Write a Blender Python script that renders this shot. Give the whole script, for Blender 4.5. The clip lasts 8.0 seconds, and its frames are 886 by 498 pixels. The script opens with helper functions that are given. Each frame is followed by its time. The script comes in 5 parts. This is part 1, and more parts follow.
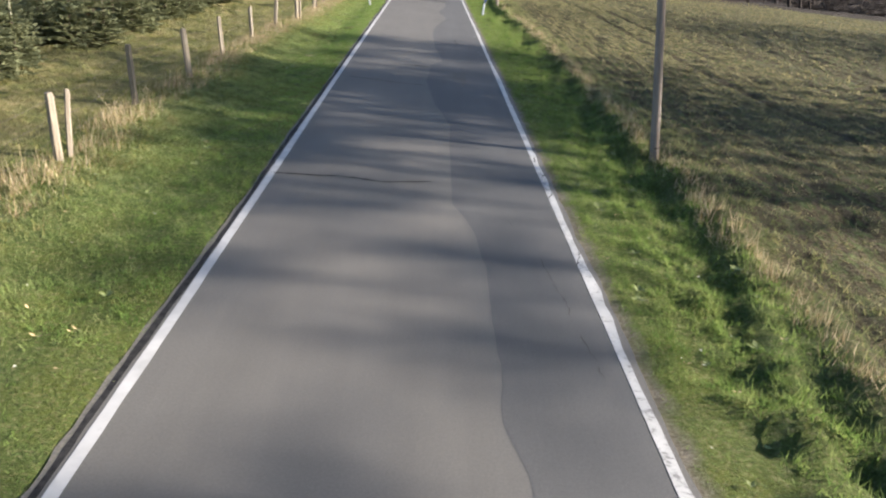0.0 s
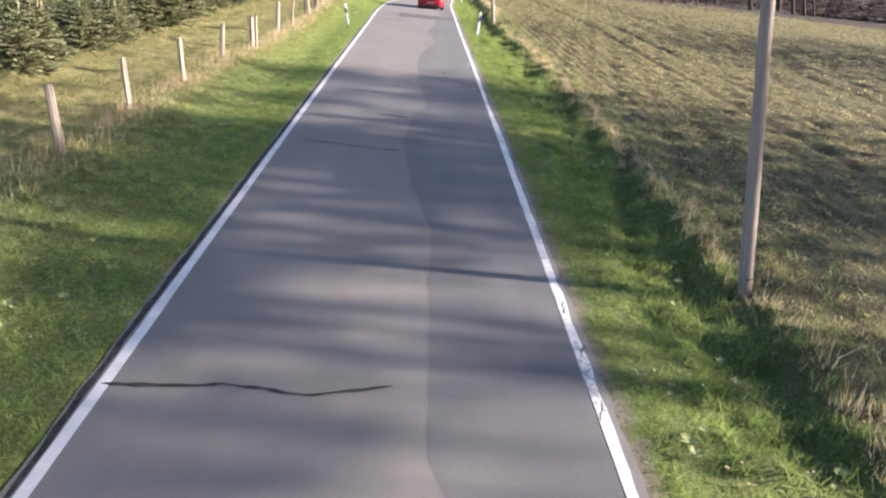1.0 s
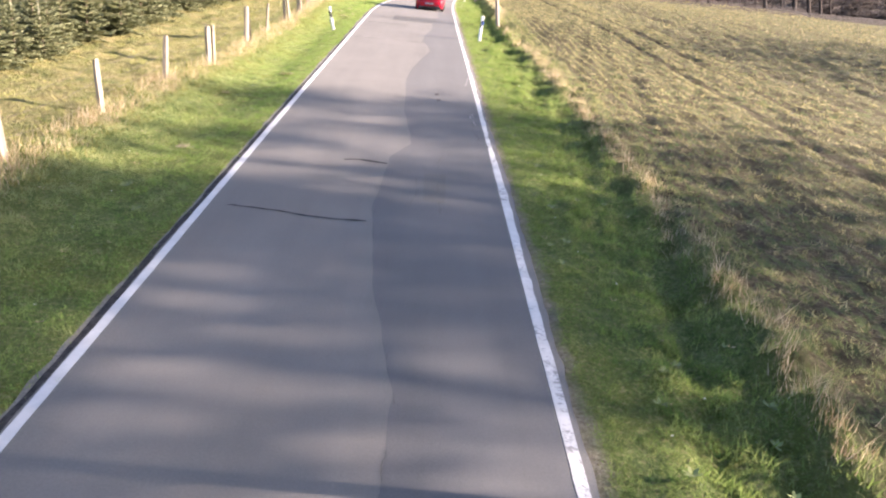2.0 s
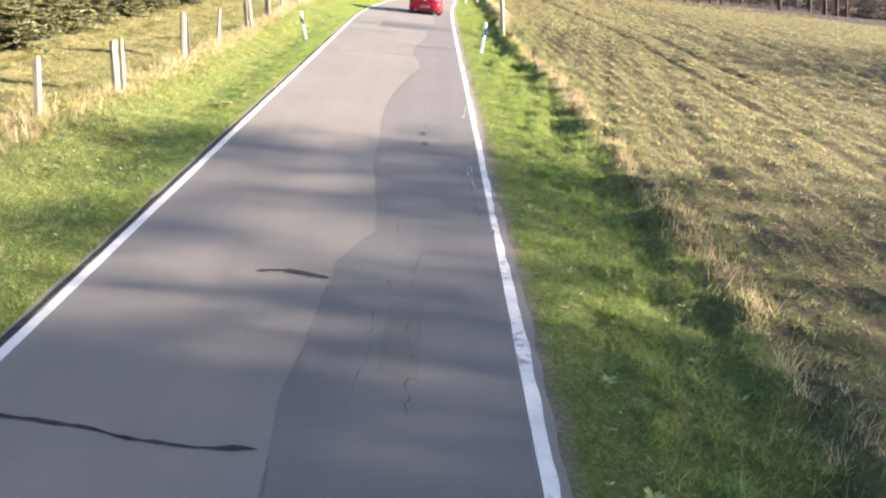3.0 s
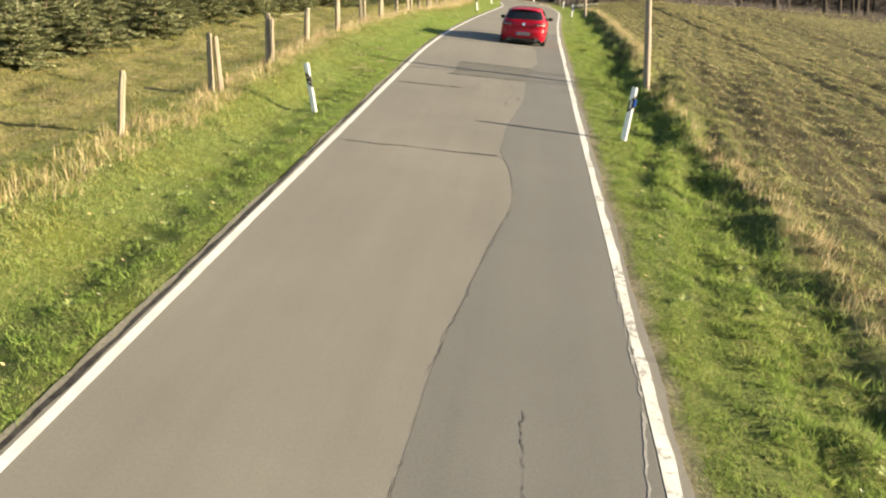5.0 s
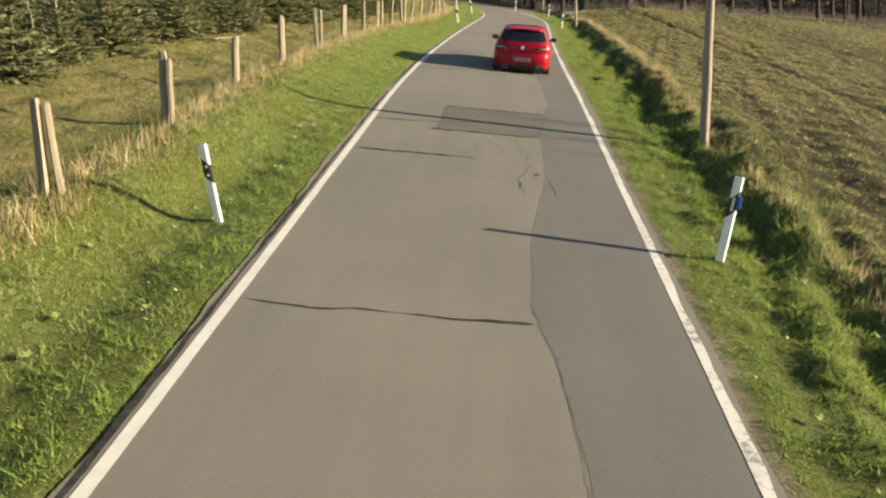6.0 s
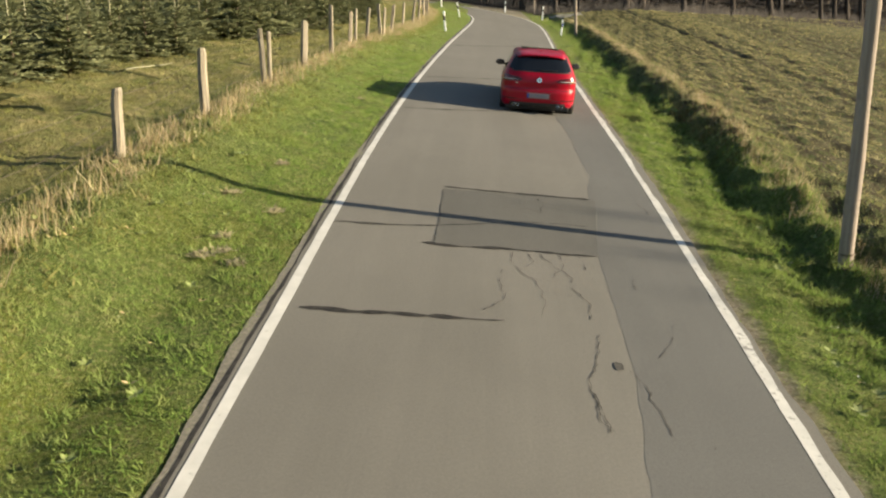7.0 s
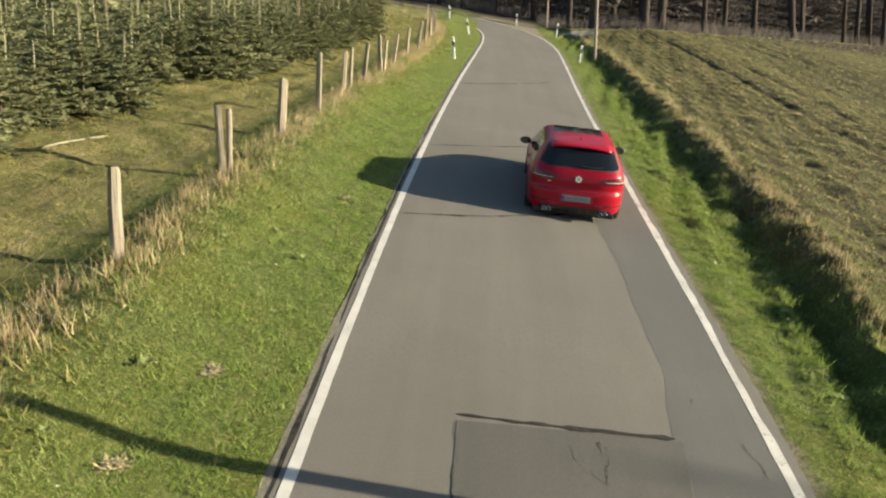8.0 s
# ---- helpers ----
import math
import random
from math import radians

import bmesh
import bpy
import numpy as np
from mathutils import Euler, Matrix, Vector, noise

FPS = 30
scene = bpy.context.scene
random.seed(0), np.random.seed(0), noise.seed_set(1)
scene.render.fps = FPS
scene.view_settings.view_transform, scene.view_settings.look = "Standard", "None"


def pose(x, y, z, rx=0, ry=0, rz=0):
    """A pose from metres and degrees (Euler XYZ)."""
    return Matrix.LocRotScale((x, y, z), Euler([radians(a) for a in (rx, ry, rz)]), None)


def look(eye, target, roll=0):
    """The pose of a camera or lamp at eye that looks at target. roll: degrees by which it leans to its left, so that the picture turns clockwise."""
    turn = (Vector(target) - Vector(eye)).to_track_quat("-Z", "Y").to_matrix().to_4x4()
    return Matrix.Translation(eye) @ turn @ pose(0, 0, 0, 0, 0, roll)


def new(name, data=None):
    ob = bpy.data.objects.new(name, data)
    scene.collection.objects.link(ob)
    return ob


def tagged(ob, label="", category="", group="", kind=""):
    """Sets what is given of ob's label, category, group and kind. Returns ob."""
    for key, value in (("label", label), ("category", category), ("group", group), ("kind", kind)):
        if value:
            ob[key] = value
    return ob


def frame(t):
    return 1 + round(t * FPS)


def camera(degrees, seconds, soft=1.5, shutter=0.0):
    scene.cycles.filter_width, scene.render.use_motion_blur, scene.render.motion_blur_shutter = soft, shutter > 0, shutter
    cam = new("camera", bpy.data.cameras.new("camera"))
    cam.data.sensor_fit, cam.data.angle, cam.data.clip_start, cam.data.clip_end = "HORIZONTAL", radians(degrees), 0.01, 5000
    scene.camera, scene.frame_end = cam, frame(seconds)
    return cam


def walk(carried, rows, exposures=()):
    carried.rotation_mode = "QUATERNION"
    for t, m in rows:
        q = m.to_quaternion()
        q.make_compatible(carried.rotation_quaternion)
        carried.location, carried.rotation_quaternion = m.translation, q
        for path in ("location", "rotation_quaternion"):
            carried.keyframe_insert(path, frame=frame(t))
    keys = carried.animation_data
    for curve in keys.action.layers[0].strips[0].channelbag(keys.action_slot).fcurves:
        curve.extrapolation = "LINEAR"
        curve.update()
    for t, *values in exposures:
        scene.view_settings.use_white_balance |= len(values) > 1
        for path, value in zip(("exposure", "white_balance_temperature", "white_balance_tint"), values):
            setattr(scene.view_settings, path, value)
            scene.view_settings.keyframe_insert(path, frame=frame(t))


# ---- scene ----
# The road climbs a hillside: S turns the road's own frame (u across, v along, z off its surface) into the world.
S = pose(0, 0, 0, 5.5, 4.5, 0)
cam = camera(58.0, 8.0, soft=2.15, shutter=0.0)
PATH = [
    (0, (-0.279, -0.695, 3.954), -2.97, -21.18, 6.44),
    (0.5, (-0.175, 2.792, 3.979), -3.12, -20.89, 6.46),
    (1, (0.034, 5.736, 4.129), -3.29, -20.77, 6.22),
    (1.5, (0.236, 8.013, 4.223), -3.31, -21.00, 6.37),
    (1.7, (0.340, 8.956, 4.227), -2.86, -21.11, 6.22),
    (2.8, (0.829, 15.605, 3.806), -3.13, -20.94, 6.09),
    (3, (0.892, 16.938, 3.827), -2.75, -21.03, 6.23),
    (3.5, (1.194, 20.303, 3.764), -0.93, -21.26, 6.27),
    (4, (1.284, 23.662, 3.919), -0.89, -21.51, 6.65),
    (4.5, (0.876, 27.379, 3.757), 2.61, -21.64, 6.43),
    (4.7, (0.749, 28.801, 3.769), 3.67, -21.78, 6.32),
    (5.8, (-0.115, 36.369, 3.576), 3.64, -21.23, 6.12),
    (6, (-0.281, 37.764, 3.607), 2.03, -21.26, 5.99),
    (6.5, (-0.643, 41.248, 3.619), 0.61, -21.57, 5.85),
    (7, (-0.976, 44.302, 3.602), 0.67, -21.43, 6.18),
    (7.2, (-1.057, 45.450, 3.639), 0.84, -21.50, 6.44),
    (7.5, (-1.249, 47.110, 3.696), 0.66, -21.50, 7.41),
    (7.7, (-1.337, 48.004, 3.925), 0.70, -21.57, 7.82),
    (7.9, (-1.536, 48.823, 4.281), 0.39, -21.73, 8.59),
    (8, (-1.562, 49.145, 4.546), 0.28, -21.81, 8.65),
]


def aim(eye, yaw, pitch, roll):
    y, p = radians(yaw), radians(pitch)
    return look(eye, (eye[0] - math.sin(y) * math.cos(p), eye[1] + math.cos(y) * math.cos(p), eye[2] + math.sin(p)), roll)


EXPOSURE = 1.66
GAIN = [(0.0, 0.15, 5750, 13), (0.5, 0.49, 5850, 17), (1.0, 0.81, 5880, 22), (1.7, 1.24, 6130, 26), (3.0, 1.32, 6330, 20), (3.6, 1.25, 6600, 14), (4.5, 0.78, 7150, 8),
        (5.0, 0.48, 7250, 6), (5.8, 0.1, 7250, 6), (6.5, -0.04, 7100, 5), (8.0, -0.02, 6750, 3)]
walk(cam, [(t, S @ aim(eye, yaw, pitch, roll)) for t, eye, yaw, pitch, roll in PATH],
     exposures=[(t, EXPOSURE + g, k, tint) for t, g, k, tint in GAIN])

# ---- light: a low afternoon sun from the right of the road, and a clear sky ----
SUN = (S.to_3x3() @ Vector((0.941, 0.0, 0.333))).normalized()
world = bpy.data.worlds.new("sky")
scene.world = world
world.use_nodes = True
wn = world.node_tree
wn.nodes.clear()
sky = wn.nodes.new("ShaderNodeTexSky")
sky.sky_type = "NISHITA"
sky.sun_disc = False
sky.sun_elevation = math.asin(SUN.z)
sky.sun_rotation = math.atan2(SUN.x, SUN.y)
sky.air_density, sky.dust_density, sky.ozone_density = 1.0, 1.2, 1.5
back = wn.nodes.new("ShaderNodeBackground")
back.inputs["Strength"].default_value = 0.062
wout = wn.nodes.new("ShaderNodeOutputWorld")
wn.links.new(sky.outputs[0], back.inputs[0])
wn.links.new(back.outputs[0], wout.inputs[0])
sun = new("sun", bpy.data.lights.new("sun", "SUN"))
sun.data.energy, sun.data.angle, sun.data.color = 4.8, radians(0.4), (1.0, 0.86, 0.66)
sun.matrix_world = Matrix.Translation((60, 0, 40)) @ SUN.to_track_quat("Z", "Y").to_matrix().to_4x4()


# ---- materials ----
class Nodes:
    """A small hand for writing node materials."""

    def __init__(self, name, rough=0.8, metal=0.0, spec=0.5):
        self.m = bpy.data.materials.new(name)
        self.m.use_nodes = True
        self.t = self.m.node_tree
        self.b = self.t.nodes["Principled BSDF"]
        self.b.inputs["Roughness"].default_value = rough
        self.b.inputs["Metallic"].default_value = metal
        self.b.inputs["Specular IOR Level"].default_value = spec
        self.co = None

    def link(self, a, b):
        self.t.links.new(a, b)

    def coords(self):
        if self.co is None:
            self.co = self.t.nodes.new("ShaderNodeTexCoord").outputs["Object"]
        return self.co

    def stretch(self, x, y, z):
        n = self.t.nodes.new("ShaderNodeMapping")
        n.inputs["Scale"].default_value = (x, y, z)
        self.link(self.coords(), n.inputs["Vector"])
        return n.outputs[0]

    def noise(self, scale, detail=4.0, rough=0.6, vec=None, distort=0.0):
        n = self.t.nodes.new("ShaderNodeTexNoise")
        n.inputs["Scale"].default_value = scale
        n.inputs["Detail"].default_value = detail
        n.inputs["Roughness"].default_value = rough
        n.inputs["Distortion"].default_value = distort
        self.link(vec or self.coords(), n.inputs["Vector"])
        return n.outputs["Fac"]

    def ramp(self, fac, stops):
        n = self.t.nodes.new("ShaderNodeValToRGB")
        e = n.color_ramp.elements
        while len(e) < len(stops):
            e.new(0.5)
        for el, (p, c) in zip(e, stops):
            el.position = p
            el.color = (*c, 1) if not isinstance(c, (int, float)) else (c, c, c, 1)
        self.link(fac, n.inputs[0])
        return n.outputs[0]

    def mix(self, fac, a, b, kind="MIX"):
        n = self.t.nodes.new("ShaderNodeMix")
        n.data_type = "RGBA"
        n.blend_type = kind
        for sock, v in ((n.inputs[0], fac), (n.inputs[6], a), (n.inputs[7], b)):
            if isinstance(v, (int, float)):
                sock.default_value = v
            elif isinstance(v, tuple):
                sock.default_value = (*v, 1)
            else:
                self.link(v, sock)
        return n.outputs[2]

    def span(self, val, a, b, c=0.0, d=1.0):
        n = self.t.nodes.new("ShaderNodeMapRange")
        for i, v in enumerate((a, b, c, d)):
            n.inputs[i + 1].default_value = v
        self.link(val, n.inputs[0])
        return n.outputs[0]

    def math(self, op, a, b):
        n = self.t.nodes.new("ShaderNodeMath")
        n.operation = op
        for sock, v in zip(n.inputs, (a, b)):
            if isinstance(v, (int, float)):
                sock.default_value = v
            else:
                self.link(v, sock)
        return n.outputs[0]

    def attr(self, name):
        n = self.t.nodes.new("ShaderNodeAttribute")
        n.attribute_name = name
        return n.outputs["Fac"]

    def island(self):
        return self.t.nodes.new("ShaderNodeNewGeometry").outputs["Random Per Island"]

    def rand(self):
        return self.t.nodes.new("ShaderNodeObjectInfo").outputs["Random"]

    def color(self, c):
        if isinstance(c, tuple):
            self.b.inputs["Base Color"].default_value = (*c, 1)
        else:
            self.link(c, self.b.inputs["Base Color"])
        return self

    def rough(self, sock):
        self.link(sock, self.b.inputs["Roughness"])
        return self

    def bump(self, sock, strength=0.4, dist=0.01):
        n = self.t.nodes.new("ShaderNodeBump")
        n.inputs["Strength"].default_value = strength
        n.inputs["Distance"].default_value = dist
        self.link(sock, n.inputs["Height"])
        self.link(n.outputs[0], self.b.inputs["Normal"])
        return self

    def leafy(self, c, share=0.35):
        """Light also shines through a thin leaf."""
        out = self.t.nodes["Material Output"]
        tr = self.t.nodes.new("ShaderNodeBsdfTranslucent")
        mx = self.t.nodes.new("ShaderNodeMixShader")
        mx.inputs[0].default_value = share
        self.link(c, tr.inputs["Color"])
        self.link(c, self.b.inputs["Base Color"])
        self.link(self.b.outputs[0], mx.inputs[1])
        self.link(tr.outputs[0], mx.inputs[2])
        self.link(mx.outputs[0], out.inputs["Surface"])
        return self


def asphalt_material(name, low, high, tint=(1.03, 1.0, 0.95)):
    n = Nodes(name, 0.85, spec=0.35)
    big = n.noise(0.35, 5, 0.6)
    along = n.noise(1.0, 4, 0.6, n.stretch(1.6, 0.09, 1))
    grain = n.noise(140, 3, 0.7)
    stone = n.noise(38, 4, 0.7)
    lo, hi = tuple(low * c for c in tint), tuple(high * c for c in tint)
    c = n.ramp(big, [(0.3, lo), (0.7, hi)])
    c = n.mix(0.25, c, n.ramp(along, [(0.3, tuple(0.78 * v for v in lo)), (0.7, tuple(1.15 * v for v in hi))]))
    c = n.mix(0.45, c, n.ramp(grain, [(0.3, 0.35), (0.7, 0.75)]), "OVERLAY")
    c = n.mix(0.25, c, n.ramp(stone, [(0.35, 0.35), (0.65, 0.7)]), "OVERLAY")
    n.color(c).bump(grain, 0.5, 0.004)
    return n.m


ASPHALT = asphalt_material("old_asphalt", 0.102, 0.128, (1.07, 1.0, 0.9))
ASPHALT_STRIP = asphalt_material("repair_strip_asphalt", 0.076, 0.097, (1.03, 1.0, 0.97))
ASPHALT_PATCH = asphalt_material("patch_asphalt", 0.067, 0.086, (1.05, 1.0, 0.92))

n = Nodes("bitumen_seal", 0.9, spec=0.15)
n.color(n.ramp(n.noise(9, 4), [(0.35, (0.014, 0.0135, 0.014)), (0.7, (0.045, 0.042, 0.04))])).bump(n.noise(60), 0.4, 0.004)
SEAL = n.m
n = Nodes("pale_grit", 0.95)
n.color(n.ramp(n.noise(24, 5, 0.7), [(0.3, (0.085, 0.077, 0.06)), (0.5, (0.14, 0.128, 0.102)), (0.75, (0.22, 0.2, 0.16))])).bump(n.noise(60), 0.7, 0.01)
GRIT = n.m
n = Nodes("pale_track_gravel", 0.95)
n.color(n.ramp(n.noise(3.5, 6, 0.75), [(0.3, (0.17, 0.155, 0.125)), (0.7, (0.42, 0.39, 0.33))])).bump(n.noise(30), 0.7, 0.02)
TRACK_GRIT = n.m
n = Nodes("crack_dirt", 0.95)
n.color(n.ramp(n.noise(14, 4), [(0.35, (0.024, 0.022, 0.021)), (0.7, (0.07, 0.064, 0.057))]))
CRACK = n.m
n = Nodes("smeared_paint", 0.8)
n.color(n.ramp(n.noise(9, 5, 0.7), [(0.3, (0.13, 0.125, 0.12)), (0.7, (0.27, 0.26, 0.25))]))
SMEAR = n.m
for paint_name, paint_wear in (("road_paint", 0.605), ("chipped_road_paint", 0.525)):
    n = Nodes(paint_name, 0.6)
    wear = n.math("ADD", n.math("MULTIPLY", n.noise(11, 6, 0.75), 0.65), n.math("MULTIPLY", n.noise(1.1, 3), 0.35))
    n.color(n.mix(n.span(wear, paint_wear, paint_wear + 0.065), n.ramp(n.noise(3.0, 5), [(0.3, (0.40, 0.39, 0.37)), (0.7, (0.54, 0.525, 0.50))]), (0.2, 0.19, 0.18)))
    n.bump(n.noise(90), 0.3, 0.003)
    if paint_wear > 0.6:
        CLEAN_PAINT = n.m
PAINT = n.m

# ground: verge soil and grass, field soil with young crop, forest litter, chosen by the distance from the road's middle
n = Nodes("hillside_ground", 0.95, spec=0.15)
lat, edge = n.attr("lat"), n.attr("wood")
fine, mid, big = n.noise(45, 5, 0.7), n.noise(5.0, 5, 0.65), n.noise(0.5, 4, 0.6)
grass = n.mix(n.span(mid, 0.35, 0.65), (0.088, 0.135, 0.032), (0.165, 0.205, 0.057))
grass = n.mix(n.span(big, 0.42, 0.62), grass, (0.14, 0.165, 0.03))
grass = n.mix(n.span(n.noise(13, 5, 0.75), 0.5, 0.62, 0, 0.6), grass, (0.34, 0.32, 0.145))
grass = n.mix(n.span(n.noise(17, 5, 0.75), 0.5, 0.64, 0, 0.8), grass, (0.045, 0.062, 0.02))
grass = n.mix(n.span(fine, 0.5, 0.7, 0, 0.6), grass, (0.10, 0.078, 0.04))
grass = n.mix(n.span(n.noise(34, 4, 0.7), 0.52, 0.66, 0, 0.7), grass, (0.27, 0.37, 0.10))
dirt = n.ramp(n.noise(22, 5), [(0.3, (0.17, 0.145, 0.105)), (0.7, (0.36, 0.32, 0.25))])
shoulder = n.math("SUBTRACT", n.span(lat, -1, 1, 2.76, 2.95), n.math("ADD", n.math("ABSOLUTE", lat, 0), n.math("MULTIPLY", n.noise(2.2, 4), 0.5)))
grass = n.mix(n.span(shoulder, -0.05, 0.18), grass, dirt)
meadow = n.mix(n.span(n.noise(1.4, 5, 0.65), 0.36, 0.62), (0.31, 0.27, 0.12), (0.16, 0.175, 0.06))
meadow = n.mix(n.span(n.noise(3.4, 6, 0.75), 0.52, 0.66, 0, 0.8), meadow, (0.40, 0.325, 0.17))
meadow = n.mix(n.span(n.noise(8.0, 5, 0.75), 0.54, 0.66, 0, 0.7), meadow, (0.07, 0.075, 0.03))
meadow = n.mix(n.span(fine, 0.5, 0.75, 0, 0.6), meadow, (0.10, 0.08, 0.04))
wav = n.math("ADD", lat, n.math("MULTIPLY", n.noise(0.8, 3), 1.0))
grass = n.mix(n.span(wav, -5.4, -6.0), grass, meadow)
soil = n.mix(n.span(n.noise(9.0, 6, 0.7), 0.36, 0.66), (0.062, 0.047, 0.027), (0.25, 0.205, 0.115))
crop = n.mix(n.span(n.noise(6.0, 5, 0.7, n.stretch(1.2, 0.45, 1)), 0.46, 0.62), soil, (0.16, 0.20, 0.065))
crop = n.mix(n.span(n.noise(0.13, 3, 0.6), 0.4, 0.65, 0, 0.55), crop, (0.185, 0.175, 0.085))
tram = n.noise(1.0, 4, 0.6, n.stretch(1.5, 0.03, 1))
crop = n.mix(n.span(tram, 0.53, 0.6, 0, 0.6), crop, (0.075, 0.064, 0.036))
crop = n.mix(n.span(n.noise(3.2, 5, 0.75, n.stretch(1, 0.6, 1)), 0.52, 0.64, 0, 0.7), crop, (0.055, 0.043, 0.024))
crop = n.mix(n.span(n.noise(30, 4, 0.7), 0.48, 0.66, 0, 0.6), crop, (0.065, 0.05, 0.028))
rut = n.math("ADD", n.attr("track"), n.math("MULTIPLY", n.math("SUBTRACT", n.noise(1.3, 4, 0.7), 0.5), 1.2))
crop = n.mix(n.span(rut, 0.35, 0.7, 0, 0.7), crop, (0.085, 0.067, 0.04))
c = n.mix(n.span(wav, 5.1, 6.0), grass, crop)
litter = n.mix(n.span(n.noise(2.0, 5), 0.4, 0.65), (0.045, 0.037, 0.03), (0.085, 0.07, 0.058))
c = n.mix(edge, c, litter)
clod = n.math("MULTIPLY", n.span(n.noise(4.2, 5, 0.75, n.stretch(1, 0.7, 1)), 0.35, 0.7), n.span(lat, 5.0, 6.5, 0.3, 3.0))
n.color(c).bump(n.math("ADD", n.math("ADD", fine, clod), n.math("MULTIPLY", n.noise(9.0, 6, 0.7), 1.8)), 1.0, 0.11)
GROUND = n.m


def blade_material(name, stops, dry, share=0.35, fence=False):
    """Grass whose colour drifts from patch to patch, with dry spots and dark ones, and a little from blade to blade."""
    m = Nodes(name, 0.8, spec=0.15)
    col = m.mix(0.78, m.ramp(m.island(), stops), m.ramp(m.span(m.noise(2.6, 5, 0.7), 0.3, 0.7), stops))
    spot = m.span(m.noise(1.6, 5, 0.7), 0.52, 0.66, 0, share)
    col = m.mix(spot, col, dry)
    if fence:
        sep = m.t.nodes.new("ShaderNodeSeparateXYZ")
        m.link(m.coords(), sep.inputs[0])
        across = m.math("ADD", sep.outputs[0], m.math("MULTIPLY", m.noise(0.9, 4), 1.6))
        col = m.mix(m.span(across, -2.8, -4.5, 0, 0.62), col, dry)
    col = m.mix(m.span(m.noise(5.5, 3, 0.6), 0.54, 0.68, 0.0, 0.6), col, tuple(0.62 * q for q in stops[0][1]))
    speck = m.noise(11, 4, 0.7)
    col = m.mix(m.span(speck, 0.56, 0.7, 0, 0.55), col, dry)
    col = m.mix(m.span(speck, 0.44, 0.3, 0, 0.5), col, tuple(0.7 * q for q in stops[0][1]))
    m.leafy(col, 0.5)
    return m.m


VERGE_BLADE = blade_material("verge_blades", [(0.0, (0.132, 0.232, 0.048)), (0.4, (0.21, 0.32, 0.074)), (0.75, (0.295, 0.375, 0.105)), (1.0, (0.40, 0.42, 0.165))], (0.40, 0.385, 0.19), 0.6, True)
DITCH_BLADE = blade_material("ditch_blades", [(0.0, (0.10, 0.175, 0.037)), (0.4, (0.175, 0.255, 0.058)), (0.75, (0.255, 0.32, 0.09)), (1.0, (0.37, 0.37, 0.155))], (0.36, 0.33, 0.16))
MEADOW_BLADE = blade_material("meadow_blades", [(0.0, (0.14, 0.165, 0.042)), (0.4, (0.225, 0.235, 0.068)), (0.8, (0.33, 0.31, 0.115)), (1.0, (0.44, 0.38, 0.19))], (0.40, 0.33, 0.165), 0.7)
CROP_BLADE = blade_material("crop_blades", [(0.0, (0.145, 0.16, 0.06)), (0.35, (0.27, 0.26, 0.105)), (0.65, (0.41, 0.36, 0.175)), (0.9, (0.54, 0.47, 0.275))], (0.38, 0.33, 0.16), 0.55)
BANK_BLADE = blade_material("bank_blades", [(0.0, (0.11, 0.15, 0.045)), (0.4, (0.20, 0.23, 0.08)), (0.75, (0.31, 0.31, 0.14)), (1.0, (0.46, 0.43, 0.26))], (0.38, 0.345, 0.2), 0.45)
m = Nodes("dry_straw", 0.75, spec=0.25)
m.leafy(m.ramp(m.island(), [(0.0, (0.24, 0.17, 0.085)), (0.4, (0.42, 0.325, 0.185)), (0.8, (0.60, 0.50, 0.33)), (1.0, (0.30, 0.275, 0.12))]))
STRAW = m.m


def needle_material(name, a, b, c):
    m = Nodes(name, 0.75, spec=0.2)
    col = m.ramp(m.island(), [(0.0, a), (0.6, b), (1.0, c)])
    m.leafy(m.mix(m.span(m.rand(), 0, 1, 0, 0.5), col, b), 0.35)
    return m.m


NEEDLE = needle_material("spruce_needles", (0.145, 0.165, 0.083), (0.23, 0.245, 0.13), (0.335, 0.335, 0.195))
BRUSH = needle_material("bare_brown_brush", (0.085, 0.076, 0.072), (0.13, 0.116, 0.11), (0.175, 0.155, 0.146))
BROWN_NEEDLE = needle_material("withered_needles", (0.16, 0.085, 0.04), (0.28, 0.155, 0.07), (0.38, 0.23, 0.11))
DARK_NEEDLE = needle_material("old_conifer_needles", (0.012, 0.022, 0.012), (0.022, 0.036, 0.018), (0.04, 0.055, 0.026))
m = Nodes("spruce_bark", 0.9, spec=0.2)
m.color(m.ramp(m.noise(1.0, 5, 0.6, m.stretch(18, 18, 3)), [(0.3, (0.055, 0.04, 0.028)), (0.7, (0.15, 0.115, 0.085))])).bump(m.noise(1.0, 5, 0.6, m.stretch(25, 25, 4)), 0.8, 0.03)
BARK = m.m
m = Nodes("forest_bark", 0.95, spec=0.1)
m.color(m.ramp(m.noise(1.0, 5, 0.6, m.stretch(10, 10, 2)), [(0.3, (0.03, 0.025, 0.022)), (0.7, (0.075, 0.063, 0.057))])).bump(m.noise(1.0, 5, 0.6, m.stretch(25, 25, 4)), 0.8, 0.03)
FOREST_BARK = m.m
m = Nodes("leader_shoot", 0.8)
m.color(m.ramp(m.noise(8), [(0.3, (0.20, 0.19, 0.12)), (0.7, (0.32, 0.30, 0.20))]))
SHOOT = m.m


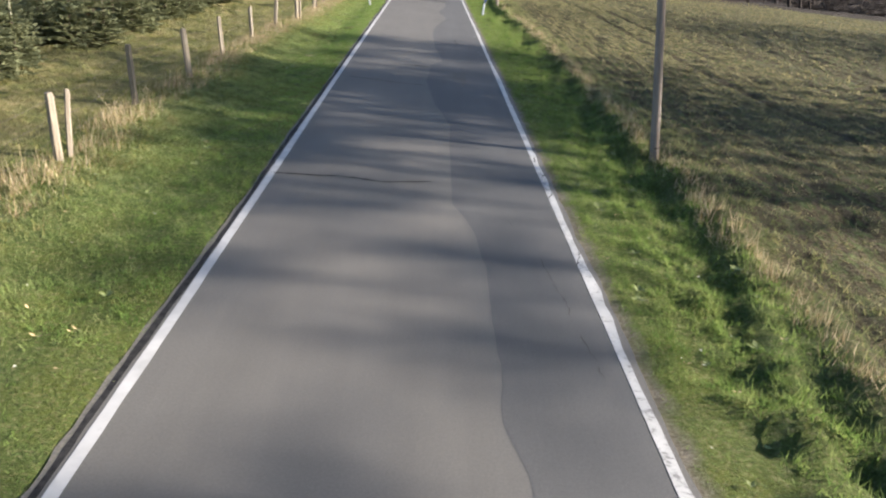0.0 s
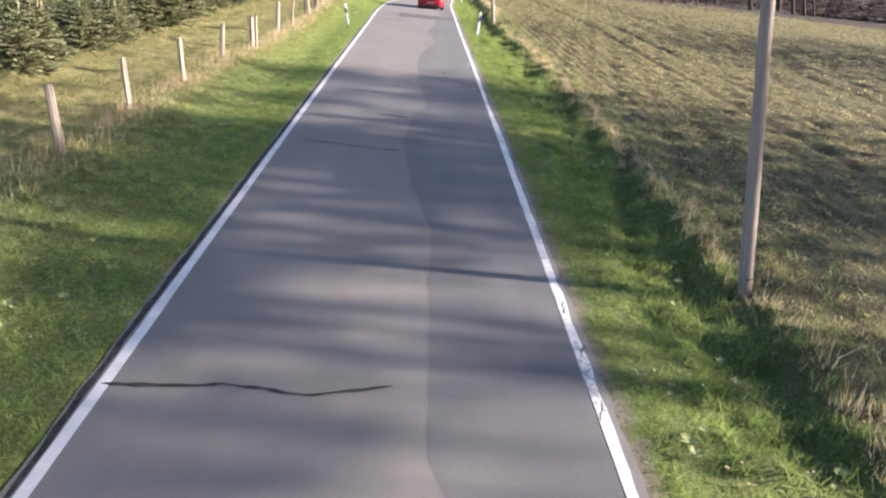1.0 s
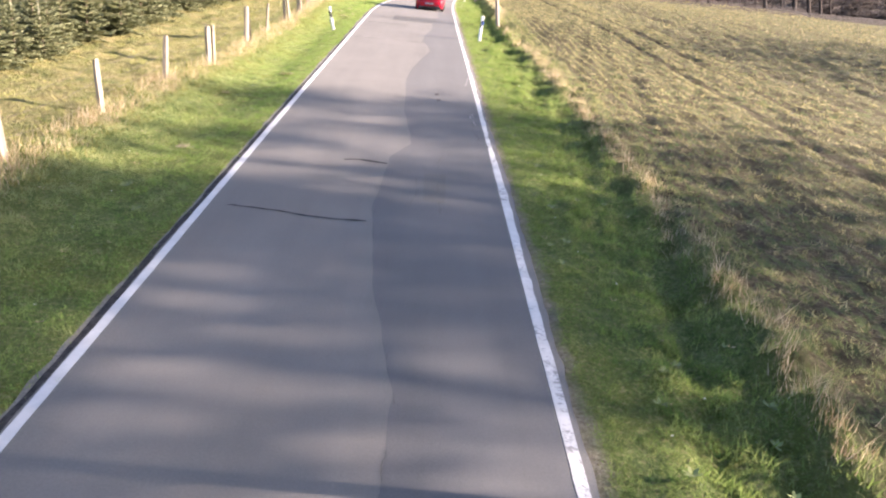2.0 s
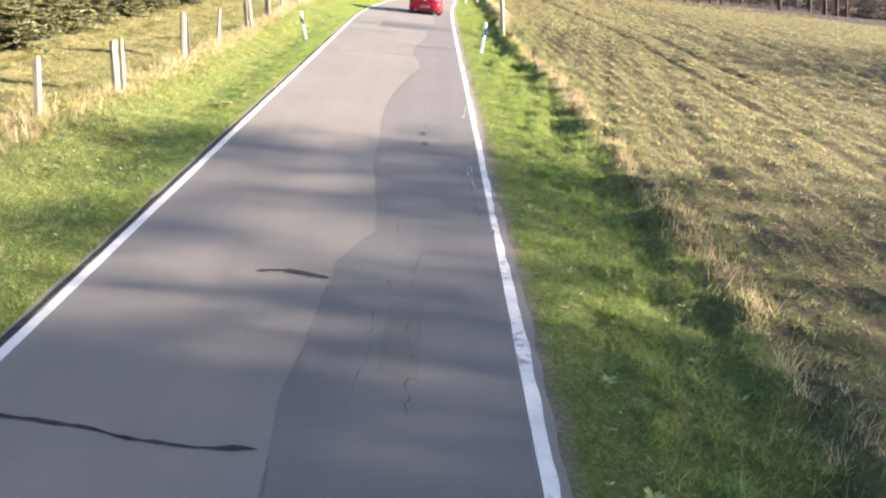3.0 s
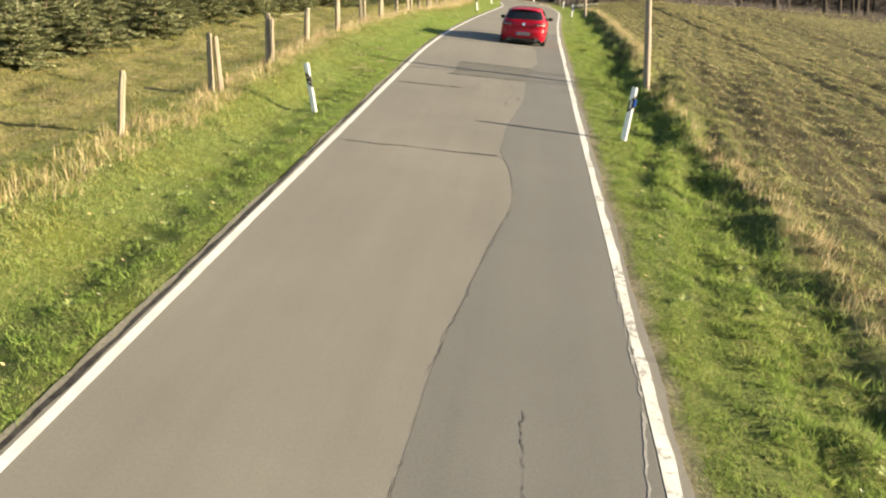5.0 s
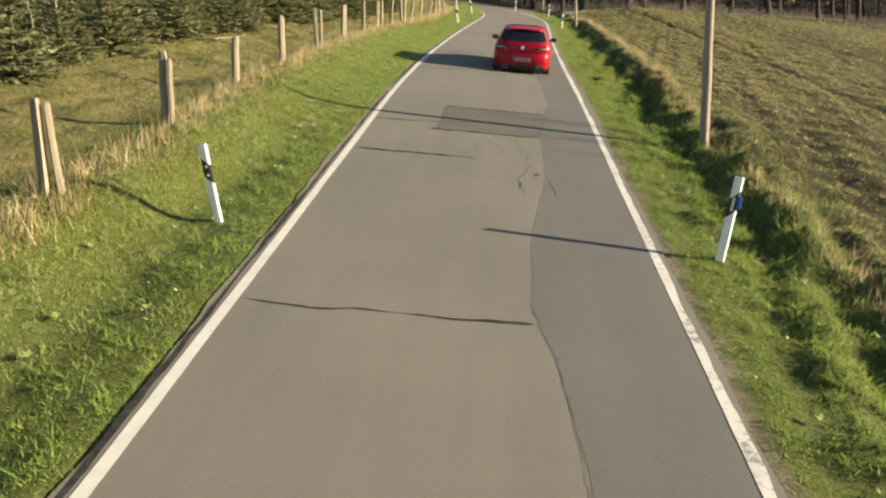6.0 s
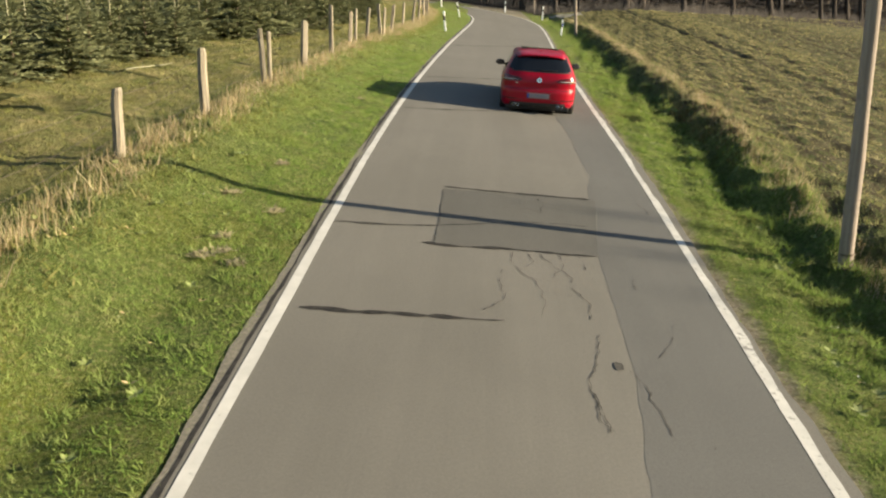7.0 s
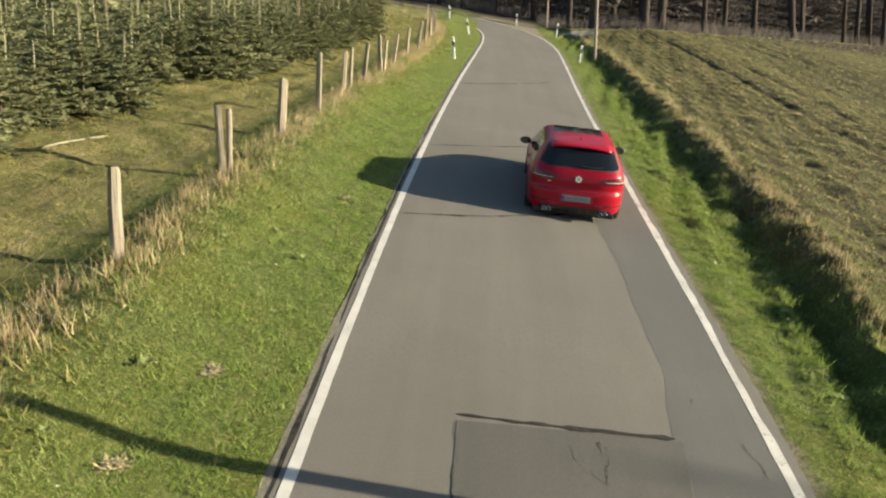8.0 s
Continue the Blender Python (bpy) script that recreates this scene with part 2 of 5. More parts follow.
def wood_material(name, a, b, scale):
    m = Nodes(name, 0.85, spec=0.25)
    g = m.noise(1.0, 6, 0.65, m.stretch(scale, scale, scale * 0.05))
    col = m.ramp(g, [(0.28, a), (0.72, b)])
    col = m.mix(m.span(m.rand(), 0, 1, 0.0, 0.35), col, tuple(0.55 * v for v in b))
    col = m.mix(m.span(m.noise(3.0, 4), 0.55, 0.8, 0, 0.5), col, (0.09, 0.095, 0.06))
    m.color(col).bump(g, 0.7, 0.012)
    return m.m


POST_WOOD = wood_material("weathered_post_wood", (0.085, 0.068, 0.05), (0.37, 0.32, 0.25), 38)
POLE_WOOD = wood_material("utility_pole_wood", (0.19, 0.15, 0.125), (0.37, 0.31, 0.265), 22)
m = Nodes("rusty_wire", 0.6, 0.6)
m.color(m.ramp(m.noise(20), [(0.3, (0.06, 0.045, 0.035)), (0.7, (0.20, 0.16, 0.13))]))
WIRE = m.m


def plain(name, col, rough=0.5, metal=0.0, vary=0.12, scale=12, spec=0.5):
    m = Nodes(name, rough, metal, spec)
    m.color(m.ramp(m.noise(scale, 4), [(0.3, tuple(v * (1 - vary) for v in col)), (0.7, tuple(min(1, v * (1 + vary)) for v in col))]))
    return m.m


WHITE_PLASTIC = plain("white_post_plastic", (0.74, 0.75, 0.76), 0.45, vary=0.07)
BLACK_BAND = plain("black_band", (0.014, 0.014, 0.016), 0.5)
REFLECTOR = plain("silver_reflector", (0.55, 0.56, 0.58), 0.25, 0.3)
BLUE_PLASTIC = plain("blue_reflector", (0.02, 0.10, 0.48), 0.3)
m = Nodes("red_car_paint", 0.35, spec=0.2)
m.color(m.mix(m.span(m.noise(220, 2), 0.4, 0.8, 0, 0.25), (0.28, 0.0002, 0.014), (0.33, 0.0006, 0.018)))
m.b.inputs["Coat Weight"].default_value = 0.28
m.b.inputs["Coat Roughness"].default_value = 0.04
RED = m.m
CAR_GLASS = plain("tinted_car_glass", (0.008, 0.009, 0.012), 0.05, vary=0.05)
GLOSS_BLACK = plain("gloss_black_panel", (0.006, 0.007, 0.009), 0.07, vary=0.05)
TRIM_BLACK = plain("black_plastic_trim", (0.02, 0.02, 0.021), 0.55)
LAMP_RED = plain("smoked_red_lamp_lens", (0.05, 0.006, 0.008), 0.1, vary=0.3)
LAMP_CLEAR = plain("clear_lamp_strip", (0.45, 0.36, 0.36), 0.2)
LAMP_LENS = plain("dark_red_lamp_lens", (0.16, 0.008, 0.012), 0.08, vary=0.2)
# the body red made darker, with the plate recess's shade in its colour
SHADED_RED = plain("red_paint_shaded_in_recess", (0.22, 0.0004, 0.012), 0.4, vary=0.05)
DARK_MIRROR = plain("dark_mirror_glass", (0.10, 0.10, 0.11), 0.05, 1.0)
CHROME = plain("chrome", (0.72, 0.73, 0.75), 0.16, 1.0, vary=0.04)
TYRE = plain("tyre_rubber", (0.018, 0.018, 0.018), 0.85)
RIM = plain("alloy_rim", (0.45, 0.46, 0.48), 0.3, 0.9)
PLATE = plain("number_plate_white", (0.24, 0.205, 0.23), 0.45, vary=0.06)
PLATE_BAR = plain("number_plate_bars", (0.19, 0.18, 0.21), 0.5)
EU_BLUE = plain("number_plate_blue", (0.02, 0.06, 0.3), 0.5)
PALE_LEAF = plain("pale_weed_leaf", (0.16, 0.19, 0.06), 0.8, vary=0.35, scale=15)
DEAD_LEAF = plain("dead_leaf", (0.42, 0.31, 0.16), 0.8, vary=0.35, scale=15)
WITHERED = plain("withered_leaf", (0.30, 0.255, 0.145), 0.85, vary=0.4, scale=15)
FLOWER = plain("flower_head", (0.75, 0.72, 0.55), 0.7)


# ---- mesh helpers ----
def mesh_of(name, verts, faces, mat, smooth=False):
    me = bpy.data.meshes.new(name)
    me.from_pydata([tuple(map(float, p)) for p in verts], [], [tuple(map(int, f)) for f in faces])
    if smooth:
        me.polygons.foreach_set("use_smooth", [True] * len(me.polygons))
    for mm in mat if isinstance(mat, (list, tuple)) else [mat]:
        me.materials.append(mm)
    me.update()
    return me


def child(name, me, parent, m=None, label=""):
    ob = new(name, me)
    ob.parent = parent
    if m is not None:
        ob.matrix_basis = m
    if label:
        ob["label"] = label
    return ob


def part(name, bm, mat, parent, label="", smooth=False, m=None):
    """Links a bmesh as one mesh object under a thing or under a part."""
    me = bpy.data.meshes.new(name)
    bm.to_mesh(me)
    bm.free()
    if smooth:
        me.polygons.foreach_set("use_smooth", [True] * len(me.polygons))
    me.materials.append(mat)
    return child(name, me, parent, m, label)


def box_bm(x, y, z, at=(0, 0, 0), bevel=0.0, segments=2):
    bm = bmesh.new()
    bmesh.ops.create_cube(bm, size=1.0, matrix=Matrix.Translation(at) @ Matrix.Diagonal((x, y, z, 1)))
    if bevel:
        bmesh.ops.bevel(bm, geom=list(bm.edges), offset=bevel, segments=segments, affect="EDGES", profile=0.5)
    return bm


def tube(path, radii, sides=8, cap=True):
    """Vertices and faces of a round bar along a path of points."""
    verts, faces = [], []
    path = [Vector(p) for p in path]
    for i, p in enumerate(path):
        d = (path[min(i + 1, len(path) - 1)] - path[max(i - 1, 0)]).normalized()
        a = d.orthogonal().normalized()
        b = d.cross(a)
        for k in range(sides):
            w = 2 * math.pi * k / sides
            verts.append(p + (math.cos(w) * a + math.sin(w) * b) * float(radii[i]))
    for i in range(len(path) - 1):
        for k in range(sides):
            j = (k + 1) % sides
            faces.append((i * sides + k, i * sides + j, (i + 1) * sides + j, (i + 1) * sides + k))
    if cap:
        faces.append(tuple(range(sides))[::-1])
        faces.append(tuple((len(path) - 1) * sides + k for k in range(sides)))
    return verts, faces


# ---- the lie of the land, in the road's frame ----
CENTRE = [(-0.24, -30), (-0.24, 0), (-0.24, 30), (-0.24, 52), (-0.2, 60), (-0.08, 68), (0.28, 80), (0.78, 92), (1.05, 100),
          (0.95, 106.5), (0.2, 112.5), (-1.6, 118), (-5.0, 123), (-11, 127), (-20, 130), (-34, 134), (-60, 140)]


def smooth_line(points, per=12):
    out = []
    pts = [points[0]] + list(points) + [points[-1]]
    for i in range(1, len(pts) - 2):
        p0, p1, p2, p3 = (np.array(q, float) for q in pts[i - 1 : i + 3])
        for s in range(per):
            t = s / per
            out.append(0.5 * (2 * p1 + (p2 - p0) * t + (2 * p0 - 5 * p1 + 4 * p2 - p3) * t * t + (3 * p1 - p0 - 3 * p2 + p3) * t ** 3))
    out.append(np.array(points[-1], float))
    return np.array(out)


LINE = smooth_line(CENTRE)
MONO = LINE[LINE[:, 1] < 110]


def middle(v):
    return np.interp(v, MONO[:, 1], MONO[:, 0])


def fall(v):
    """The road dips away beyond a low crest."""
    s = np.maximum(0, np.asarray(v, float) - 56)
    return -0.042 * (np.sqrt(s * s + 36) - 6) * 1.04 * np.clip((260 - np.asarray(v, float)) / 60, 0.0, 1.0) ** 0.3


def wobble(u, v):
    return (np.sin(1.9 * u + 0.7 * v) * np.sin(1.3 * v - 0.8 * u + 1.0) + 0.6 * np.sin(3.7 * v + 1.1 * u) * np.sin(2.9 * u - 0.9 * v + 2.0)
            + 0.4 * np.sin(6.1 * u + 4.3 * v) * np.sin(5.3 * v - 3.1 * u))


def field_edge(u):
    return np.interp(u, [2, 5, 9, 12, 16, 27, 36, 55, 130], [127, 123, 119.5, 117.5, 119.5, 132, 141, 159, 185])


def wheel_tracks(u, v):
    bend = 0.12 * np.sin(0.11 * v + 1) + 0.06 * np.sin(0.37 * v)
    return sum(np.exp(-(((u - middle(v) * 0.6 - bend - a) / 0.2) ** 2)) for a in (11.2, 13.1, 18.5, 20.4))


def ditch_shift(v):
    return np.interp(v, [-10, 18, 26, 44, 50, 58, 66, 80, 110], [-0.3, -0.3, 0.0, 0.0, -0.5, -0.5, 0.35, 0.45, 0.0])


def height(u, v):
    u, v = np.asarray(u, float), np.asarray(v, float)
    d = u - middle(v)
    deep = np.interp(v, [-10, 11, 18, 28, 42, 52, 57, 62, 96, 108], [0.1, 0.15, 0.22, 0.24, 0.24, 0.38, 0.6, 0.8, 0.85, 0.2])
    bank = np.interp(v, [-10, 10, 14, 17, 23, 42, 50, 56, 62, 96, 110], [0.3, 0.3, 0.9, 0.9, 0.34, 0.28, 0.42, 0.52, 0.65, 0.7, 0.3])
    shift = ditch_shift(v)
    dd = d
    d = np.where(d > 3.0, 3.0 + (d - 3.0) / (1 + shift / 2.2), d)
    prof = np.interp(d, [-60, -20, -10, -7.4, -6.4, -5.6, -5.0, -4.2, -3.4, -2.68, -2.58, -2.53, -2.47, 2.45, 2.6, 3.0, 3.6, 4.1, 4.5, 4.72, 4.98, 5.25, 5.8, 9, 40],
                     [0.3, 0.15, 0.05, 0.05, 0.06, 0.06, 0.05, 0.03, 0.01, 0.012, 0.004, -0.02, -0.03, -0.04, -0.03, -0.05, -0.13, -0.27, -0.42, -0.36, 0.02, 0.22, 0.3, 0.28, 0.2])
    prof = np.where((d > 2.6) & (prof < 0), prof * deep, prof)
    prof = np.where((d > 2.6) & (prof > 0), prof * bank, prof)
    d = dd
    prof = prof - 0.22 * np.exp(-(((d + 3.8) / 0.75) ** 2)) * np.interp(v, [22, 36, 50, 56], [0.2, 1, 1, 0.1])
    hump = np.interp(d, [-6.4, -5.6, -5.2, -4.8, -4.35, -3.95, -3.55, -3.1, -2.75], [0, 0.09, 0.2, 0.27, 0.24, 0.17, 0.1, 0.03, 0])
    prof = prof + hump * np.interp(v, [0, 30, 45, 52, 75, 95], [0.2, 0.2, 0.3, 1, 1, 0.5])
    # wheel tracks of the tractor along the field
    prof = prof - 0.085 * wheel_tracks(u, v)
    right = np.clip((d - 4) / 8, 0, 1)
    f = fall(v)
    z = prof + f * (1 - 0.62 * right)
    off = np.clip((np.abs(d) - 2.8) / 0.8, 0, 1)
    z = z + off * 0.028 * wobble(u, v) + off * 0.016 * wobble(2.1 * u + 3, 1.9 * v + 1) + np.clip((d - 5.2) / 1.5, 0, 1) * (0.045 * wobble(2.2 * u + 5, 1.9 * v) + 0.03 * wobble(1.1 * u - 3, 0.35 * v + 2))
    z = z + np.exp(-(((d - 3.5) / 0.45) ** 2)) * np.interp(v, [44, 50], [0.04, 0.065]) * wobble(1.9 * u + 1, 1.6 * v + 3)
    z = z + np.exp(-(((d - 4.1) / 0.7) ** 2)) * np.interp(v, [9, 15, 44, 48], [1.9, 1, 1, 1.7]) * (0.05 * wobble(2.3 * u + 4, 2.1 * v + 1) + 0.04 * wobble(3.3 * u, 3.1 * v + 5))
    # uneven pasture
    z = z + np.clip((-6.3 - d) / 0.8, 0, 1) * np.clip((d + 14) / 3, 0, 1) * (0.05 * wobble(0.7 * u + 2, 1.5 * v) + 0.03 * wobble(2.2 * u, 3.1 * v + 4))
    # tussocks on the ditch's bank
    lump = np.exp(-(((d - 5.0) / 0.7) ** 2)) * np.interp(v, [-10, 10, 18, 48, 56, 100, 112], [0.5, 0.5, 1, 1, 1.5, 1.5, 0])
    z = z + lump * (0.11 * wobble(1.3 * u + 2, 1.3 * v) + 0.085 * wobble(2.6 * u, 2.9 * v + 4))
    # the wood beyond the field stands a little lower
    gone = np.clip((v - field_edge(u)) / 10, 0, 1) * np.clip((d - 2.5) / 3, 0, 1)
    z = z - 1.0 * gone * np.clip((u - 3) / 5, 0, 1)
    # and climbs again behind
    rise = np.clip(v - np.maximum(158, field_edge(u) + 25), 0, 150)
    z = z + 0.22 * rise ** 2 / (rise + 20)
    return z


def site(u, v, dz=0.0):
    return S @ Vector((u, v, float(height(u, v)) + dz))


def upright(u, v, yaw=0.0, lean_u=0.0, lean_v=0.0, dz=0.0, scale=1.0):
    """A standing pose on the ground, leaning by degrees across and along the road."""
    return Matrix.Translation(site(u, v, dz)) @ pose(0, 0, 0, -lean_v, lean_u, yaw) @ Matrix.Scale(scale, 4)


def axis_line(fine_a, fine_b, step, far, grow):
    mid = list(np.arange(fine_a, fine_b + 1e-6, step))
    lo, hi, s = [fine_a], [fine_b], step
    while hi[-1] < far:
        s *= grow
        lo.append(lo[-1] - s)
        hi.append(hi[-1] + s)
    return np.array(lo[1:][::-1] + mid + hi[1:])


us = axis_line(-12, 12, 0.2, 12, 1.14)
us = np.concatenate([us[us < 11.9], np.arange(12, 24, 0.25), 24 + np.cumsum(0.25 * 1.15 ** np.arange(1, 46))])
us = np.sort(np.concatenate([us, [-2.87, -2.83, -2.77, -2.74]]))
us = np.concatenate([(-12 - np.cumsum(0.2 * 1.15 ** np.arange(1, 47)))[::-1], us[us > -12.1]])
vs = axis_line(-4, 112, 0.24, 1200, 1.14)
U, V = np.meshgrid(us, vs)
Z = height(U, V)
nu, nv = len(us), len(vs)
idx = np.arange(nu * nv).reshape(nv, nu)
quads = np.stack([idx[:-1, :-1], idx[:-1, 1:], idx[1:, 1:], idx[1:, :-1]], -1).reshape(-1, 4)
me = mesh_of("ground", np.stack([U, V, Z], -1).reshape(-1, 3), quads, GROUND, True)
lat_at = me.attributes.new("lat", "FLOAT", "POINT")
lat_at.data.foreach_set("value", (U - middle(V)).ravel().astype(np.float32))
track_at = me.attributes.new("track", "FLOAT", "POINT")
track_at.data.foreach_set("value", wheel_tracks(U, V).ravel().astype(np.float32))
wood_at = me.attributes.new("wood", "FLOAT", "POINT")
wood = np.clip((V - field_edge(U)) / 3, 0, 1) * np.clip((U - 3.5) / 2, 0, 1)
wood = np.maximum(wood, np.clip((V - 126) / 6, 0, 1))
wood = np.maximum(wood, np.clip((-9.5 - U) / 2, 0, 1) * 0.6)
wood_at.data.foreach_set("value", wood.ravel().astype(np.float32))
ground = tagged(new("ground", me), "grassy hillside with a sown field and a roadside ditch", "ground", kind="structure")
ground.matrix_world = S


# ---- the road ----
def strip(points, left, right, dz, rows=None, drop=0.0):
    """Vertices and faces of a band along a line of (u, v), between two offsets across it."""
    pts = np.array(points, float)
    tan = np.gradient(pts, axis=0)
    tan /= np.linalg.norm(tan, axis=1)[:, None]
    nor = np.stack([tan[:, 1], -tan[:, 0]], 1)
    left = np.broadcast_to(np.asarray(left, float), len(pts))
    right = np.broadcast_to(np.asarray(right, float), len(pts))
    verts, faces = [], []
    zz = fall(pts[:, 1]) + dz
    for (p, nn, l, r, z) in zip(pts, nor, left, right, zz):
        a, b = p + nn * l, p + nn * r
        verts += [(*a, z), (*b, z), (*a, z - drop), (*b, z - drop)]
    for i in range(len(pts) - 1):
        k = 4 * i
        faces.append((k, k + 1, k + 5, k + 4))
        if drop:
            faces += [(k + 2, k, k + 4, k + 6), (k + 1, k + 3, k + 7, k + 5)]
    return verts, faces


def rough_edge(count, base, amount, seed):
    r = np.random.RandomState(seed)
    a = r.normal(0, 1, count)
    a = np.convolve(a, [0.25, 0.5, 0.25], "same")
    slow = np.convolve(r.normal(0, 1, count), np.ones(15) / 15, "same") * 3
    return base + amount * (0.7 * a + slow)


def dense(points, step=0.12):
    pts = np.array(points, float)
    d = np.r_[0, np.cumsum(np.hypot(*np.diff(pts, axis=0).T))]
    s = np.arange(0, d[-1], step)
    return np.stack([np.interp(s, d, pts[:, 0]), np.interp(s, d, pts[:, 1])], 1)


AXIS = dense(LINE, 0.15)
N = len(AXIS)
vr, fr = strip(AXIS, rough_edge(N, -2.51, 0.005, 1), rough_edge(N, 2.53, 0.02, 2), 0.0, drop=0.12)
road = tagged(new("road", mesh_of("road", vr, fr, ASPHALT)), "narrow country road of worn grey patched asphalt", "road", kind="structure")
road.matrix_world = S


def on_road(name, verts, faces, mat, label=""):
    return child(name, mesh_of(name, verts, faces, mat), road, label=label)


inset = np.interp(AXIS[:, 1], [10, 22, 36, 46], [0.03, 0.01, 0.01, 0.032])
on_road("edge_line", *strip(AXIS, rough_edge(N, -2.445, 0.003, 3) + inset, rough_edge(N, -2.335, 0.003, 4) + inset, 0.005), CLEAN_PAINT, "worn white painted edge line")
drawn_in = np.interp(AXIS[:, 1], [40, 50], [0.0, 0.02])
right_in = rough_edge(N, 2.335, 0.004, 5) - drawn_in
right_out = rough_edge(N, 2.45, 0.016, 6) - drawn_in
on_road("edge_line", *strip(AXIS, right_in, right_out, 0.005), PAINT, "worn chipped white painted edge line")
joint_out = rough_edge(N, -2.53, 0.013, 7) + inset
joint_in = rough_edge(N, -2.492, 0.011, 8) + inset + np.interp(AXIS[:, 1], [40, 50], [0.022, 0.0])
on_road("edge_joint", *strip(AXIS, joint_out, joint_in, 0.003), SEAL, "dark open joint along the road edge")
on_road("edge_grit", *strip(AXIS, rough_edge(N, -2.58, 0.016, 9) + inset, joint_out + 0.004, 0.001, drop=0.1), GRIT, "pale crumbled grit along the road edge")


JOINT = [(0.95, -6), (0.92, 2), (0.90, 4.6), (0.73, 5.3), (0.80, 6.0), (0.79, 7.5), (0.81, 9.0), (0.66, 10.7), (0.42, 11.5), (0.45, 15), (0.5, 17.3), (0.15, 19.6),
         (-0.09, 23), (0.0, 24.8), (0.05, 26.2), (0.25, 26.8), (0.42, 27.3), (0.4, 28.1), (0.15, 31), (0.13, 33.1), (0.07, 34.8), (0.13, 37.2),
         (0.5, 40.5), (0.8, 42.5), (0.78, 43.2), (0.65, 44.4), (0.46, 45.6), (0.52, 48), (0.67, 49.2), (0.86, 51.1), (0.87, 53.8), (1.09, 55.5),
         (1.07, 56.5), (1.25, 57.8), (1.2, 59.5), (1.21, 61.3), (1.12, 62.8), (1.2, 66), (1.3, 72)]
JL = dense(JOINT, 0.15)
rj = np.random.RandomState(11)
JL[:, 0] += np.convolve(rj.normal(0, 0.014, len(JL)), [0.25, 0.5, 0.25], "same")
# the repaired strip between that joint and the edge line
vs_, fs_ = [], []
for i, (u, v) in enumerate(JL):
    z = float(fall(v)) + 0.0015
    vs_ += [(u, v, z), (float(middle(v)) + 2.31, v, z)]
    if i:
        k = 2 * i
        fs_.append((k - 2, k - 1, k + 1, k))
on_road("repair_strip", vs_, fs_, ASPHALT_STRIP, "darker repaired strip of asphalt")


def crack(points, width, mat, name="crack", jit=0.02, seed=0, step=0.05, label="", broken=0.0):
    """A ragged dark line on the road; broken: the share of its length where it closes up."""
    r = np.random.RandomState(seed)
    p = dense(points, step)
    if len(p) < 3:
        p = np.array([points[0], np.mean(points, axis=0), points[-1]], float)
    k = len(p)
    for axis in (0, 1):
        slow = np.convolve(r.normal(0, 1, k + 8), np.ones(9) / 9, "valid")
        p[:, axis] += 1.6 * jit * slow + np.convolve(r.normal(0, 0.8 * jit, k), [0.25, 0.5, 0.25], "same")
    swell = np.convolve(r.rand(k + 4), np.ones(5) / 5, "valid")
    w = width * np.clip(3.2 * (swell - 0.5) + 1 + 0.5 * r.normal(0, 0.5, k), 0.15, 2.2)
    if broken:
        w = np.where(np.convolve(r.rand(k + 6), np.ones(7) / 7, "valid") < 0.5 - 0.25 * (1 - 2 * broken), 0.1 * width, w)
    w[0] *= 0.2
    w[-1] *= 0.2
    return on_road(name, *strip(p, -w / 2, w / 2, 0.006), mat, label)


crack(JOINT[9:22], 0.004, CRACK, seed=20, broken=0.6)
crack(JOINT[21:27], 0.006, CRACK, seed=21)
SEALS = [([(-2.62, 12.3), (-1.85, 12.37), (-1.5, 12.47), (-0.7, 12.36), (0.15, 12.66)], 0.05), ([(-2.3, 22.35), (-1.5, 22.3), (-0.8, 22.17), (-0.08, 22.18)], 0.05),
         ([(-2.44, 51.46), (-1.69, 51.54), (-0.29, 51.67)], 0.06), ([(-2.5, 45.0), (-1.74, 44.97), (-1.25, 45.09), (-0.38, 45.09), (0.49, 45.2)], 0.035),
         ([(-1.22, 56.08), (-0.12, 56.13), (1.1, 56.25)], 0.06), ([(-1.35, 53.62), (-0.9, 53.6), (-0.3, 53.7), (0.88, 53.8)], 0.05), ([(-2.45, 62.15), (-1.65, 62.4), (-0.74, 62.8), (0.62, 63.64)], 0.05), ([(-2.35, 67.81), (-0.69, 68.77), (0.19, 69.35), (1.24, 69.5)], 0.04), ([(-2.2, 79.0), (-0.8, 80.5), (0.75, 82.2), (1.7, 83.9)], 0.06),
         ]
SEALS += [([(-2.54, 54.03), (-2.14, 54.12), (-1.69, 54.16), (-1.14, 54.33), (-0.56, 54.6), (-0.07, 54.82), (0.43, 54.92), (0.92, 54.93)], 0.022), ([(-2.3, 54.06), (-1.9, 54.1), (-1.2, 54.27)], 0.015)]
for i, (p, w) in enumerate(SEALS):
    crack(p, w, SEAL, "tar_seal", 0.015, 30 + i, 0.1)
CRACKS_START = [[(0.83, 26.7), (0.74, 27.34), (0.7, 27.9)], [(1.17, 27.3), (1.06, 26.45), (1, 25.99), (1.03, 25.17)], [(0.67, 25.65), (0.78, 25.34), (0.98, 25.2)],
                [(0.66, 26.3), (0.66, 26.1)], [(1.6, 9.5), (1.75, 7.6), (1.85, 6.2)], [(1.25, 11), (1.42, 10.3)], [(0.55, 25), (0.62, 24), (0.5, 23)], [(0.99, 24.57), (1.01, 23.62), (1.0, 22.85)]]
